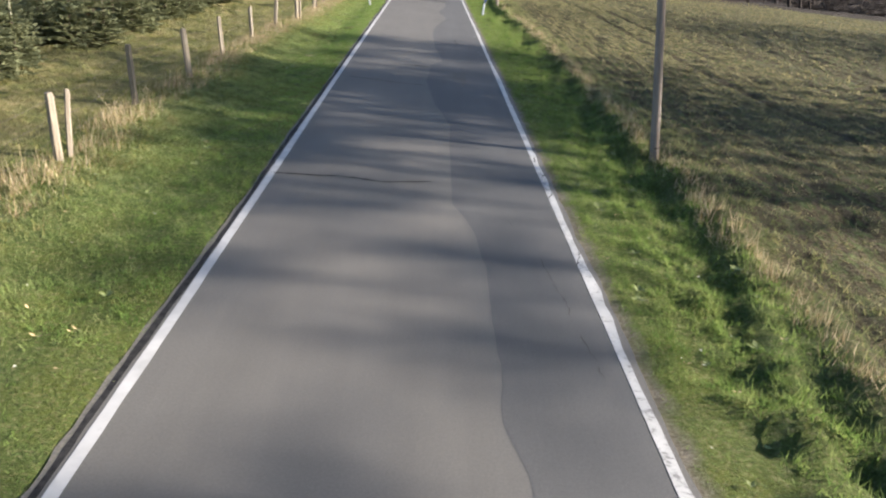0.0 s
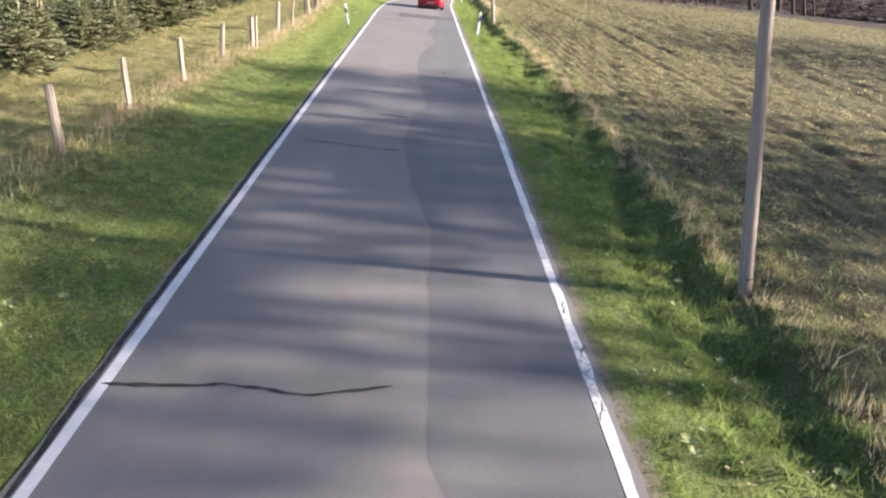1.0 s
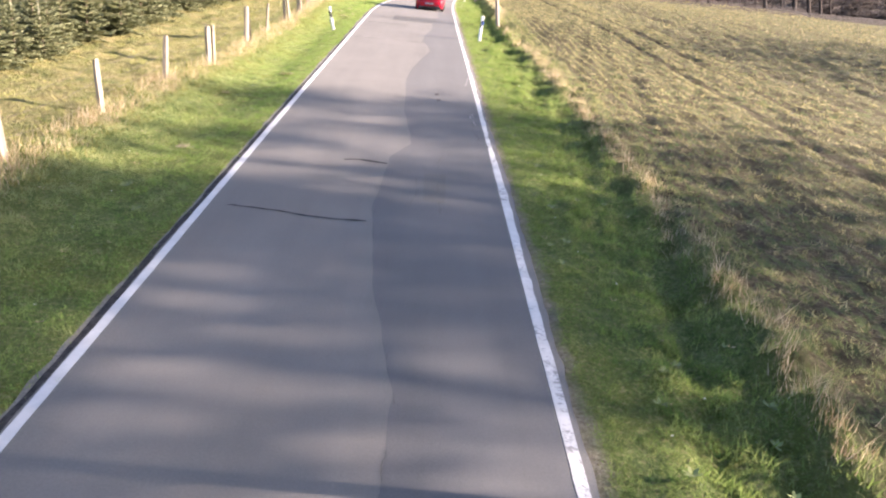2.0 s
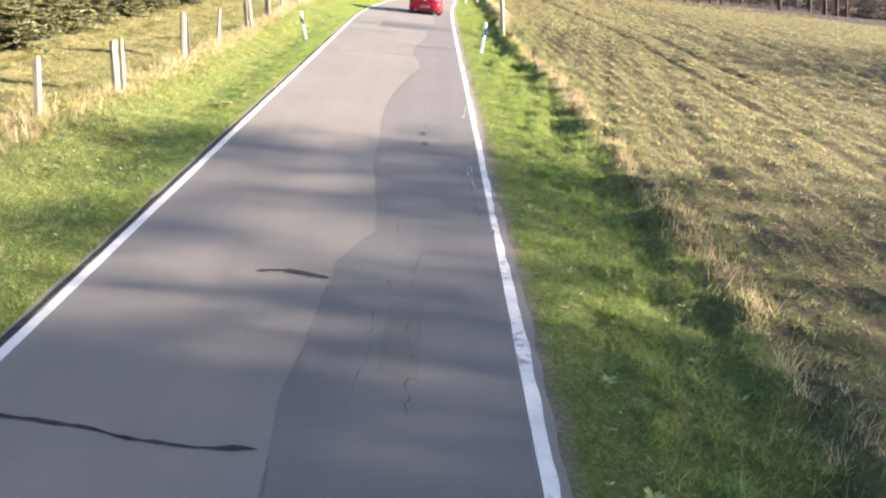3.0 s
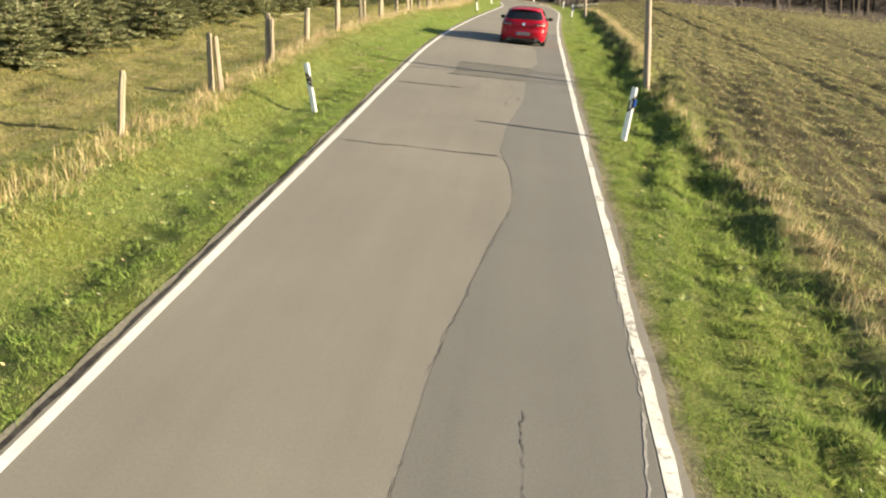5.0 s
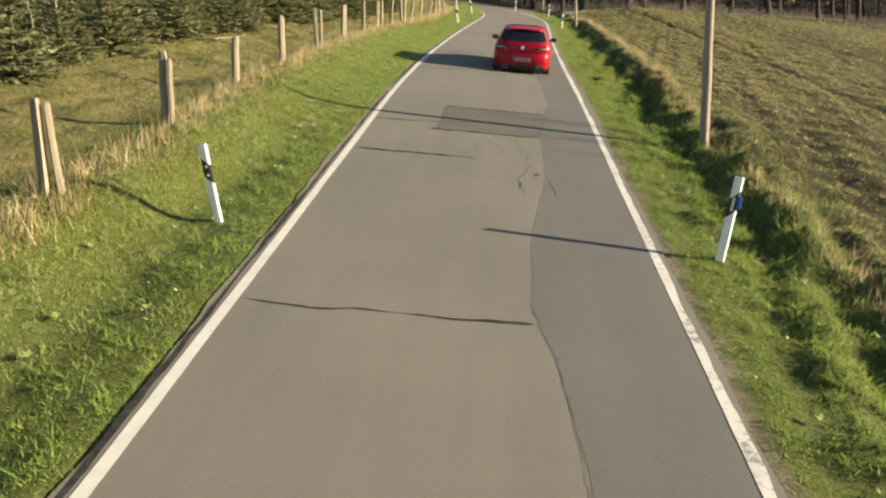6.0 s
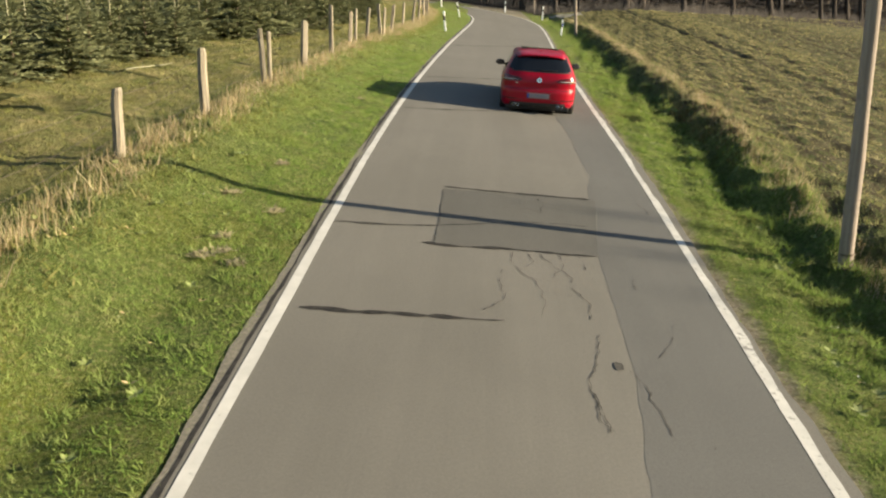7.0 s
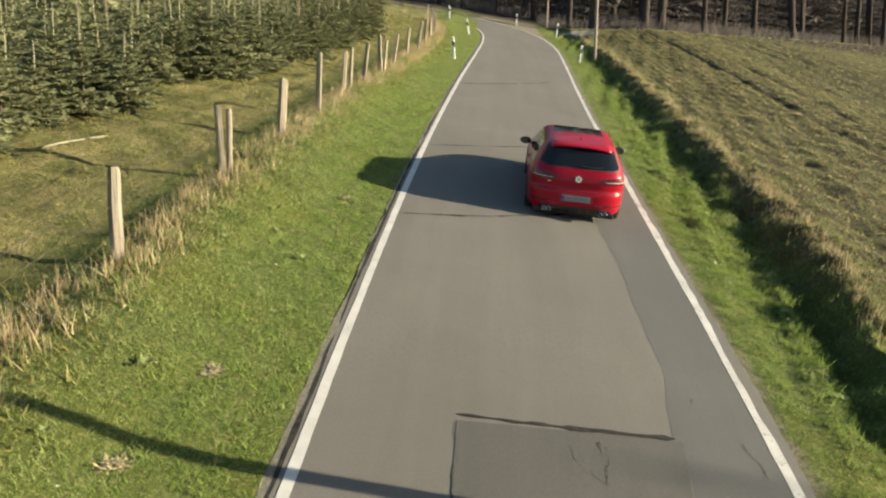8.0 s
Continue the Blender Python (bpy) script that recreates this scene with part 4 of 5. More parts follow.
def delineator(u, v, side, lean_u, lean_v, blue=False, yaw=0.0, sunk=0.05, tall=1.0):
    prism = delineator_meshes()
    post = tagged(new("delineator_post"), "white plastic roadside delineator post with black band" + (" and blue reflector" if blue else " in the grass"), "delineator", "posts along the road")
    post.matrix_world = upright(u, v, yaw, lean_u, lean_v, -sunk, tall)
    t = 0.9 * side
    child("shaft", mesh_of("shaft", *prism(0.0, 0.60, 1.0, 0, t), WHITE_PLASTIC), post)
    band = child("band", mesh_of("band", *prism(0.60, 0.84, 0.985, t, t), BLACK_BAND), post, label="black band")
    child("cap", mesh_of("cap", *prism(0.84, 1.06, 1.0, t, 0), WHITE_PLASTIC), post)
    if side < 0:
        for z in (0.665, 0.775):
            bm = bmesh.new()
            bmesh.ops.create_cone(bm, cap_ends=True, segments=16, radius1=0.021, radius2=0.019, depth=0.01, matrix=pose(0, -0.047, z, 90))
            part("reflector", bm, REFLECTOR, band)
    else:
        part("reflector", box_bm(0.035, 0.01, 0.17, (-0.01, -0.047, 0.72), 0.003, 1), REFLECTOR, band)
    if blue:
        part("blue_reflector", box_bm(0.05, 0.07, 0.15, (0.062, -0.02, 0.75), 0.012), BLUE_PLASTIC, post, "blue game warning reflector")
    return post


delineator(-3.52, 47.3, -1, -10, 1, yaw=-4, sunk=0.05)
delineator(3.0, 47.78, 1, 7, 4, True, yaw=-6, sunk=0.02, tall=1.06)
delineator(-2.55, 87.0, -1, -7, 0)
delineator(-2.25, 103.0, -1, -12, 0)
delineator(-4.1, 114.0, -1, -3, 0)
delineator(1.5, 122.5, 1, 0, 0)
delineator(4.35, 113.5, 1, 2, 0)
delineator(4.3, 95.8, 1, 2, 0, True)


def utility_pole(u, v, tall, lean_u, lean_v, seed):
    r = np.random.RandomState(seed)
    pole = tagged(new("utility_pole"), "tall weathered brown wooden utility pole beside the ditch", "utility pole", "poles along the road")
    pole.matrix_world = Matrix.Translation(site(u, v, -0.25)) @ pose(0, 0, 0, -lean_v, lean_u, 0)
    zz = np.linspace(0, tall, 14)
    pts = [(0.004 * r.normal(), 0.004 * r.normal(), z) for z in zz]
    rad = [0.098 - 0.026 * z / tall + 0.0012 * r.normal() for z in zz]
    child("shaft", mesh_of("shaft", *tube(pts + [(0, 0, tall + 0.04)], rad + [0.03], 14), POLE_WOOD, True), pole)
    for z in (0.5,):
        bm = bmesh.new()
        bmesh.ops.create_cone(bm, cap_ends=True, segments=16, radius1=0.102 - 0.026 * z / tall, radius2=0.102 - 0.026 * z / tall, depth=0.03, matrix=Matrix.Translation((pts[0][0], pts[0][1], z)))
        part("steel_band", bm, WIRE, pole)
    return pole


utility_pole(4.84, 15.7, 7.6, -3.4, -2.0, 1)
utility_pole(4.45, 54.65, 7.6, -4.8, -3.0, 2)
utility_pole(5.62, 98.8, 7.6, -4.5, -1, 3)
utility_pole(4.6, 127.0, 7.6, -3.0, 0, 4)

# the pasture fence: split posts and three strands of wire
FENCE = [(-5.95, 3.6), (-5.9, 7.7), (-5.82, 11.6), (-6.12, 15.95), (-6.0, 19.5), (-6.1, 23.25), (-6.1, 27.35), (-6.1, 31.65), (-5.72, 34.5), (-5.68, 39.3), (-5.68, 43.1), (-5.62, 46.95),
         (-5.68, 50.9), (-5.82, 55.15), (-5.5, 57.9), (-5.55, 62.1), (-5.45, 65.8), (-5.2, 68.5), (-5.25, 72.3), (-5.0, 74.7), (-4.8, 77.3), (-4.7, 80.3), (-4.5, 83.6), (-4.35, 87.4),
         (-4.3, 91.0), (-4.25, 94.5), (-4.3, 98.0), (-4.5, 102.0), (-4.9, 106.0), (-5.6, 110.5)]
fence = tagged(new("pasture_fence"), "old pasture fence of weathered split posts with wire", "fence")
rf = np.random.RandomState(5)
TOPS = []


def split_post(u, v, tall, thick, lean_u, lean_v, seed):
    r = np.random.RandomState(seed)
    k = 7
    ang = np.sort(np.linspace(0, 2 * math.pi, k, endpoint=False) + r.uniform(-0.25, 0.25, k))
    rad = thick * r.uniform(0.7, 1.1, k)
    rad[0] *= 0.6
    verts, faces = [], []
    levels = [(-0.15, 1.0), (0.3, 0.98), (0.75, 0.95), (tall - 0.06, 0.9), (tall, 0.72)]
    slope = r.uniform(-0.35, 0.35)
    for z, s in levels:
        bx, by = r.normal(0, 0.004, 2)
        for a, q in zip(ang, rad):
            x, y = q * s * math.cos(a) + bx, q * s * math.sin(a) + by
            verts.append((x, y, z + (slope * x if z > tall - 0.1 else 0)))
    for i in range(len(levels) - 1):
        for j in range(k):
            faces.append((i * k + j, i * k + (j + 1) % k, (i + 1) * k + (j + 1) % k, (i + 1) * k + j))
    faces.append(tuple((len(levels) - 1) * k + j for j in range(k)))
    m = Matrix.Translation(site(u, v)) @ pose(0, 0, 0, -lean_v, lean_u, 0) @ pose(0, 0, 0, 0, 0, r.uniform(0, 360))
    child("fence_post", mesh_of("fence_post", verts, faces, POST_WOOD), fence, m)
    return m


LEANS = {10: (5, 2), 14: (-2, 3), 13: (1, 2), 11: (-1, 1), 12: (0, 1)}
for i, (u, v) in enumerate(FENCE):
    lu, lv = LEANS.get(i, (rf.normal(0.5, 3.0), rf.normal(1.0, 3.0)))
    tall = 1.14 + rf.uniform(-0.09, 0.1)
    tall = {13: 0.98, 10: 1.05, 8: 1.05, 17: 1.4}.get(i, tall)
    TOPS.append((split_post(u, v, tall, rf.uniform(0.07, 0.095), lu, lv, 100 + i), tall))
for i, (du, dv) in {2: (0.06, 0.3), 8: (0.12, 0.05), 9: (0.12, 0.1), 11: (0.16, 0.08), 12: (0.13, -0.04), 15: (0.12, 0.03), 20: (0.1, 0.3), 18: (0.12, 0.5)}.items():
    split_post(FENCE[i][0] + du, FENCE[i][1] + dv, 1.08 + rf.uniform(-0.12, 0.08), 0.06, LEANS.get(i, (1, 1))[0] + rf.normal(0, 1.2), LEANS.get(i, (1, 1))[1] + rf.normal(0, 1.2), 200 + i)
for frac in (0.34, 0.62, 0.9):
    for (a, ta), (b, tb) in zip(TOPS[:-1], TOPS[1:]):
        p, q = a @ Vector((0, 0, ta * frac)), b @ Vector((0, 0, tb * frac))
        sag = 0.05 + 0.1 * rf.rand()
        line = []
        for s in np.linspace(0, 1, 9):
            w = p.lerp(q, s)
            w.z -= sag * 4 * s * (1 - s) + rf.normal(0, 0.006)
            line.append(w)
        child("wire_strand", mesh_of("wire_strand", *tube(line, [0.003] * 9, 4), WIRE), fence)


def gravel_entrance(u0, u1, v0, v1):
    """A thin uneven sheet of pale gravel where a track leaves the road."""
    n_ = 16
    r = np.random.RandomState(44)
    verts, faces = [], []
    for j in range(n_ + 1):
        for i in range(n_ + 1):
            f, g = i / n_, j / n_
            u = u0 + (u1 - u0) * f + 0.5 * math.sin(5 * g) * (1 - f)
            v = v0 + (v1 - v0) * g + 1.6 * f + 0.3 * r.normal() * (j in (0, n_))
            verts.append((u, v, float(height(u, v)) + 0.03 + 0.012 * r.normal()))
    for j in range(n_):
        for i in range(n_):
            k = j * (n_ + 1) + i
            faces.append((k, k + 1, k + n_ + 2, k + n_ + 1))
    ob = tagged(new("gravel_track", mesh_of("gravel_track", verts, faces, TRACK_GRIT, True)), "pale gravel mouth of a field track", "track", kind="structure")
    ob.matrix_world = S


gravel_entrance(5.6, 8.0, 113.8, 118.2)


def dead_branch(u0, v0, u1, v1):
    """A bleached fallen bough with two side twigs."""
    a, c = site(u0, v0, 0.05), site(u1, v1, 0.14)
    d = c - a
    side = Vector((-d.y, d.x, 0)).normalized()
    bough = tagged(new("fallen_branch"), "bleached dead branch lying in the pasture", "branch")
    bough.matrix_world = Matrix.Translation(a)
    pts = [d * s + side * 0.05 * math.sin(5 * s) for s in (0, 0.3, 0.6, 1.0)]
    child("bough", mesh_of("bough", *tube(pts, [0.02, 0.019, 0.016, 0.008], 7), SHOOT, True), bough)
    for s, w in ((0.45, 0.35), (0.7, -0.3)):
        q = d * s
        child("twig", mesh_of("twig", *tube([q, q + d * 0.1 + side * w * 0.5, q + d * 0.22 + side * w + Vector((0, 0, 0.06))], [0.015, 0.011, 0.005], 5), SHOOT, True), bough)


dead_branch(-8.80, 62.32, -8.30, 63.49)


# ---- trees ----
def kite(p, d, side, length, width):
    """A small spray of needles: a four-cornered leaf from p along d."""
    length, width = float(length), float(width)
    tip = p + d * length
    midp = p + d * (0.45 * length)
    return [p, midp + side * width, tip, midp - side * width]


def sprig(p, d, side, length, width):
    """A narrow pointed twig of needles."""
    return [p + side * float(width), p + d * float(length), p - side * float(width)]


def spruce_crown(tall, whorls, per, sprays, reach, seed, base=0.04, thin=1.0):
    r = np.random.RandomState(seed)
    verts, faces = [], []
    for w in range(whorls):
        f = (w + 0.5 * r.rand()) / whorls
        z = tall * (base + (0.93 - base) * f)
        length = float(reach * (1 - f) ** 0.8 * r.uniform(0.85, 1.12) + 0.06 * reach)
        spin = r.uniform(0, 6.28)
        for b in range(per):
            a = spin + 6.283 * b / per + r.normal(0, 0.18)
            ln = float(length * r.uniform(0.7, 1.15))
            rise = r.normal(0.12, 0.12) + 0.5 * f
            out = Vector((math.cos(a), math.sin(a), rise)).normalized()
            across = Vector((-math.sin(a), math.cos(a), 0))
            root = Vector((0, 0, z))
            for s in range(sprays):
                g = (s + 0.7) / sprays
                p = root + out * (ln * 0.85 * g) + Vector((0, 0, -0.12 * ln * g * g))
                sgn = 1 if s % 2 else -1
                d = (out + across * float(sgn * r.uniform(0.2, 0.9)) + Vector((0, 0, r.normal(0.0, 0.18)))).normalized()
                sd = d.cross(Vector((r.normal(0, 0.4), r.normal(0, 0.4), 1))).normalized()
                q = sprig(p - d * 0.1 * ln, d, sd, ln * r.uniform(0.36, 0.56) * (1.15 - 0.4 * g) * (9 / max(9, sprays)) ** 0.4, ln * r.uniform(0.09, 0.16) * thin)
                k = len(verts)
                verts += q
                faces.append((k, k + 1, k + 2))
    return verts, faces


def spruce_kind(tall, whorls, per, sprays, reach, seed, needles, trunk_r, base=0.04, thin=1.0):
    """The meshes of one kind of spruce: trunk, crown and the pale leader."""
    v1, f1 = spruce_crown(tall, whorls, per, sprays, reach, seed, base, thin)
    trunk = mesh_of("trunk", *tube([(0, 0, -0.2), (0, 0, tall * 0.5), (0, 0, tall * 0.93)], [trunk_r, trunk_r * 0.6, trunk_r * 0.15], 7), BARK, True)
    crown = mesh_of("crown", v1, f1, needles)
    lead = mesh_of("leader", *tube([(0, 0, tall * 0.8), (0.01, 0, tall * 1.0), (0.0, 0.015, tall * 1.22)], [0.015, 0.013, 0.008], 5), SHOOT)
    return trunk, crown, lead


YOUNG = [spruce_kind(tall, 12, 10, 34, reach, seed, NEEDLE, 0.03, 0.02, 0.5) for tall, reach, seed in ((1.9, 0.95, 11), (1.7, 1.0, 12), (2.1, 0.92, 13), (1.5, 0.9, 14))]
rt = np.random.RandomState(77)
SPOTS = []
for v in np.arange(-8, 150, 1.2):
    edge_u = float(np.interp(v, [0, 20, 30, 45, 60, 66, 72, 80, 92, 105, 120, 150], [-9.6, -9.7, -9.6, -9.6, -9.4, -9.2, -8.6, -7.7, -7.2, -8.0, -12, -18]))
    for k in range(42):
        u = edge_u - 0.3 - 1.0 * k - 0.022 * k * k
        jit = rt.normal(0, 0.28, 2)
        if rt.rand() < (0.16 if k == 0 else 0.05):
            continue
        SPOTS.append((u + jit[0], v + jit[1], k, rt.randint(4), rt.uniform(0.7, 1.15), rt.uniform(0, 360)))
# nearest ones are trees of their own; the mass behind them is one woodland
near = [s for s in SPOTS if s[2] < 2 and 10 < s[1] < 112]
for u, v, k, kind, size, yaw in near:
    tree = tagged(new("spruce_tree"), "young green spruce at the edge of a plantation" if k == 0 else "young green spruce in a dense plantation", "tree", "young spruces behind the fence")
    tree.matrix_world = upright(u, v, yaw, rt.normal(0, 1.5), rt.normal(0, 1.5), 0, size)
    for name, me2 in zip(("trunk", "crown", "leader"), YOUNG[kind]):
        child(name, me2, tree)

# one of them has died
dead = tagged(new("dead_spruce"), "small withered brown spruce at the plantation edge", "tree")
dead.matrix_world = upright(-10.83, 25.87, 40, 0, 0, 0, 0.55)
for name, me2 in zip(("trunk", "crown"), spruce_kind(1.5, 9, 8, 12, 0.8, 17, BROWN_NEEDLE, 0.03, 0.05, 0.5)):
    child(name, me2, dead)


def join_copies(kinds, spots):
    """One mesh's arrays out of many copies of plain kites: kinds are (verts, faces) of quads, spots are matrices."""
    allv, allf, count = [], [], 0
    for kind, m in spots:
        a, f = kinds[kind]
        mm = np.array(m)
        allv.append(a @ mm[:3, :3].T + mm[:3, 3])
        allf.append(f + count)
        count += len(a)
    return np.concatenate(allv), np.concatenate(allf)


def quad_object(name, verts, quads, mat, label, category, smooth=False):
    me2 = bpy.data.meshes.new(name)
    nvx, nq = len(verts), len(quads)
    k = quads.shape[1]
    me2.vertices.add(nvx)
    me2.vertices.foreach_set("co", np.ascontiguousarray(verts, np.float32).ravel())
    me2.loops.add(nq * k)
    me2.loops.foreach_set("vertex_index", np.ascontiguousarray(quads, np.int32).ravel())
    me2.polygons.add(nq)
    me2.polygons.foreach_set("loop_start", np.arange(0, nq * k, k, dtype=np.int32))
    me2.polygons.foreach_set("loop_total", np.full(nq, k, dtype=np.int32))
    me2.materials.append(mat)
    me2.update(calc_edges=True)
    return tagged(new(name, me2), label, category, kind="stuff")


def arrays(vf):
    return np.array([tuple(p) for p in vf[0]], float), np.array(vf[1], int)


LOW = [arrays(spruce_crown(t, 9, 7, 7, re, sd, 0.04, 0.8)) for t, re, sd in ((1.9, 0.95, 21), (1.7, 1.0, 22), (2.1, 0.92, 23), (1.5, 0.9, 24))]
LOW += [arrays(spruce_crown(t, 6, 5, 4, re, sd, 0.25, 1.5)) for t, re, sd in ((1.9, 0.95, 25), (1.7, 1.0, 26), (2.1, 0.92, 27), (1.5, 0.9, 28))]
far_spots = [(kind + (4 if k > 5 else 0), upright(u, v, yaw, 0, 0, 0, size)) for u, v, k, kind, size, yaw in SPOTS if not (k < 2 and 10 < v < 112)]
wv, wf = join_copies(LOW, far_spots)
quad_object("spruce_plantation", wv, wf, NEEDLE, "dense plantation of young spruces behind the pasture", "trees")
shoot = np.array([(x, y, z) for x, y in ((0.017, 0), (0, 0.017)) for x, y, z in ((x, y, 1.3), (-x, -y, 1.3), (-0.6 * x, -0.6 * y, 2.4), (0.6 * x, 0.6 * y, 2.4))], float)
wv, wf = join_copies([(shoot, np.array([(0, 1, 2, 3), (4, 5, 6, 7)]))], [(0, m) for _, m in far_spots])
quad_object("spruce_leaders", wv, wf, SHOOT, "pale leader shoots over the young spruce plantation", "trees")

# tall trees: unseen ones added right of the field for shade, and the wood beyond
TALL = [spruce_kind(19, 22, 8, 6, 3.1, 31, DARK_NEEDLE, 0.24, 0.12, 1.7), spruce_kind(17, 20, 8, 6, 2.9, 32, DARK_NEEDLE, 0.22, 0.15, 1.7), spruce_kind(21, 24, 8, 6, 3.2, 33, DARK_NEEDLE, 0.26, 0.1, 1.7),
        spruce_kind(19, 22, 7, 5, 2.8, 34, DARK_NEEDLE, 0.2, 0.15, 0.46), spruce_kind(20, 22, 7, 5, 2.9, 35, DARK_NEEDLE, 0.2, 0.15, 0.46),
        spruce_kind(19, 5, 8, 7, 2.0, 36, DARK_NEEDLE, 0.12, 0.89, 0.17),
        spruce_kind(19, 11, 8, 7, 3.0, 37, DARK_NEEDLE, 0.16, 0.755, 0.22),
        spruce_kind(19, 6, 9, 9, 2.6, 38, DARK_NEEDLE, 0.14, 0.89, 0.24), spruce_kind(19, 10, 9, 9, 3.6, 39, DARK_NEEDLE, 0.14, 0.79, 0.045)]


def tall_tree(u, v, kind, size, label, group, name="tall_spruce"):
    tree = tagged(new(name), label, "tree", group)
    tree.matrix_world = upright(u, v, 57 * kind + 31 * v, 0, 0, 0, size)
    for nm, me2 in zip(("trunk", "crown"), TALL[kind][:2]):
        child(nm, me2, tree)


rb = np.random.RandomState(21)
# thin crowns that let the sun through in streaks over the road
SHADE_BELT = [(60 + 3 * (i % 2), v, 3 + i % 2, size) for i, (v, size) in enumerate(((11.2, 1.5), (17.2, 1.55), (20.0, 1.56), (22.8, 1.46)))]
SHADE_BELT += [(61.5, 18.8, 4, 1.48), (61.5, 20.6, 3, 1.52)]
SHADE_BELT += [(62 + rb.normal(0, 0.7), v, 5, rb.uniform(1.23, 1.27)) for v in (9.8, 7.4, 4.8, 1.8)]
SHADE_BELT += [(62, v, 6, size) for v, size in ((15.6, 1.38), (18.8, 1.4))]
SHADE_BELT += [(50 + 2 * (i % 2), 12.3 + 1.9 * i + rb.normal(0, 0.3), 3 + i % 2, rb.uniform(1.06, 1.12)) for i in range(7)]
# the tallest, whose crowns shade the far verge and the fence, and a lower row that shades the field
SHADE_BELT += [(63, v, 7, size) for v, size in ((12.3, 1.32), (16.4, 1.36), (19.8, 1.33))]
SHADE_BELT += [(62, v, 5, 1.3) for v in (24.6, 29.3)]
SHADE_BELT += [(62, v, 6, 1.345) for v in (21.0, 28.9)]
SHADE_BELT += [(62, v, 5, 1.3) for v in (6.1, 9.0)]
SHADE_BELT += [(67 + rb.normal(0, 0.6), 10.3 + 2.3 * i + rb.normal(0, 0.3), 3 + i % 2, rb.uniform(1.24, 1.29)) for i in range(9)]
SHADE_BELT += [(60 + rb.normal(0, 0.5), 17.3 + 2.2 * i, 8, rb.uniform(1.15, 1.2)) for i in (0, 2, 4)]
SHADE_BELT += [(60, v, 8, size) for v, size in ((11.5, 1.1), (13.8, 1.1), (24.3, 1.32), (26.8, 1.32), (24.9, 1.14), (27.4, 1.14))]
# a second unseen clump further up the road, added to shade the field
for row_u, row_v in ((65, 0.0), (71, 1.4)):
    SHADE_BELT += [(row_u + rb.normal(0, 1.0), v + row_v, 3 + i % 2, h / (19 + i % 2) * (row_u / 65) ** 0.8)
             for i, (v, h) in enumerate(((52, 24), (49.3, 23.5), (54.8, 23), (46.3, 22), (57.5, 22), (43.3, 20.5), (60.5, 21), (63.5, 20), (66.5, 18), (70, 16), (40.5, 18.5), (37.5, 16)))]
# all stand out of view, sized and thinned to shape the shade
for u, v, kind, size in SHADE_BELT:
    tall_tree(u, v, kind, size, "unseen tall dark spruce added beside the field for its shade", "shelter belt")


def trunk_tree(u, v, seed):
    """A tall forest tree: bare tapered trunk with limbs, high crown of many leaf clumps."""
    r = np.random.RandomState(seed)
    tall = r.uniform(15, 20)
    tree = tagged(new("forest_tree"), "tall forest tree with a bare dark trunk at the wood edge", "tree", "trees of the far wood")
    tree.matrix_world = upright(u, v, 0, -3 - float(np.clip(0.17 * (u - 6), -2, 5.5)) + r.normal(0, 0.6), r.normal(0, 0.5))
    rad = r.uniform(0.15, 0.46)
    verts, faces = tube([(0, 0, -0.6), (0.05, 0, 0.4), (r.normal(0, 0.1), 0, tall * 0.5), (r.normal(0, 0.2), r.normal(0, 0.2), tall * 0.95)], [rad * 1.35, rad, rad * 0.7, 0.04], 9)
    for _ in range(7):
        z = tall * r.uniform(0.35, 0.85)
        a = r.uniform(0, 6.28)
        ln = r.uniform(1.5, 3.2)
        v1, f1 = tube([(0, 0, z), (ln * 0.5 * math.cos(a), ln * 0.5 * math.sin(a), z + 0.5), (ln * math.cos(a), ln * math.sin(a), z + 0.9)], [0.08, 0.05, 0.015], 5)
        faces += [tuple(i + len(verts) for i in f) for f in f1]
        verts += v1
    child("trunk", mesh_of("trunk", verts, faces, FOREST_BARK, True), tree)
    cv, cf = [], []
    for _ in range(100):
        a, z = r.uniform(0, 6.28), r.uniform(0.45, 1.0)
        q = 3.1 * math.sqrt(r.rand()) * math.sin(math.pi * min(1, (z - 0.25) / 0.75)) ** 0.6
        p = Vector((q * math.cos(a), q * math.sin(a), z * tall))
        d = Vector([float(q) for q in r.normal(0, 1, 3)]).normalized()
        k = len(cv)
        cv += kite(p, d, d.orthogonal().normalized(), r.uniform(0.7, 1.3), r.uniform(0.25, 0.5))
        cf.append((k, k + 1, k + 2, k + 3))
    child("crown", mesh_of("crown", cv, cf, DARK_NEEDLE), tree)


rw = np.random.RandomState(9)
for i in range(23):
    u = 6.5 + 3.4 * i + rw.normal(0, 1.5)
    trunk_tree(u, float(field_edge(u)) + 3.5 + abs(rw.normal(0, 4)), 300 + i)
for i in range(15):
    trunk_tree(-9 + 1.9 * i + rw.normal(0, 0.9), 136 + abs(rw.normal(0, 5)) - 0.35 * min(0, -9 + 1.9 * i), 400 + i)
DEEP = [arrays(spruce_crown(t, 14, 7, 5, re, sd, 0.02, 0.7)) for t, re, sd in ((15, 3.2, 41), (18, 3.4, 42))]
spots = []
for i in range(460):
    u = rw.uniform(-120, 130)
    v = (float(field_edge(max(4, u))) if u > 4 else 140) + 12 + abs(rw.normal(0, 24))
    spots.append((rw.randint(2), upright(u, v, rw.uniform(0, 360), 0, 0, 0, rw.uniform(0.5, 1.0))))
wv, wf = join_copies(DEEP, spots)
quad_object("far_wood", wv, wf, BRUSH, "bare brown wood beyond the field", "trees")


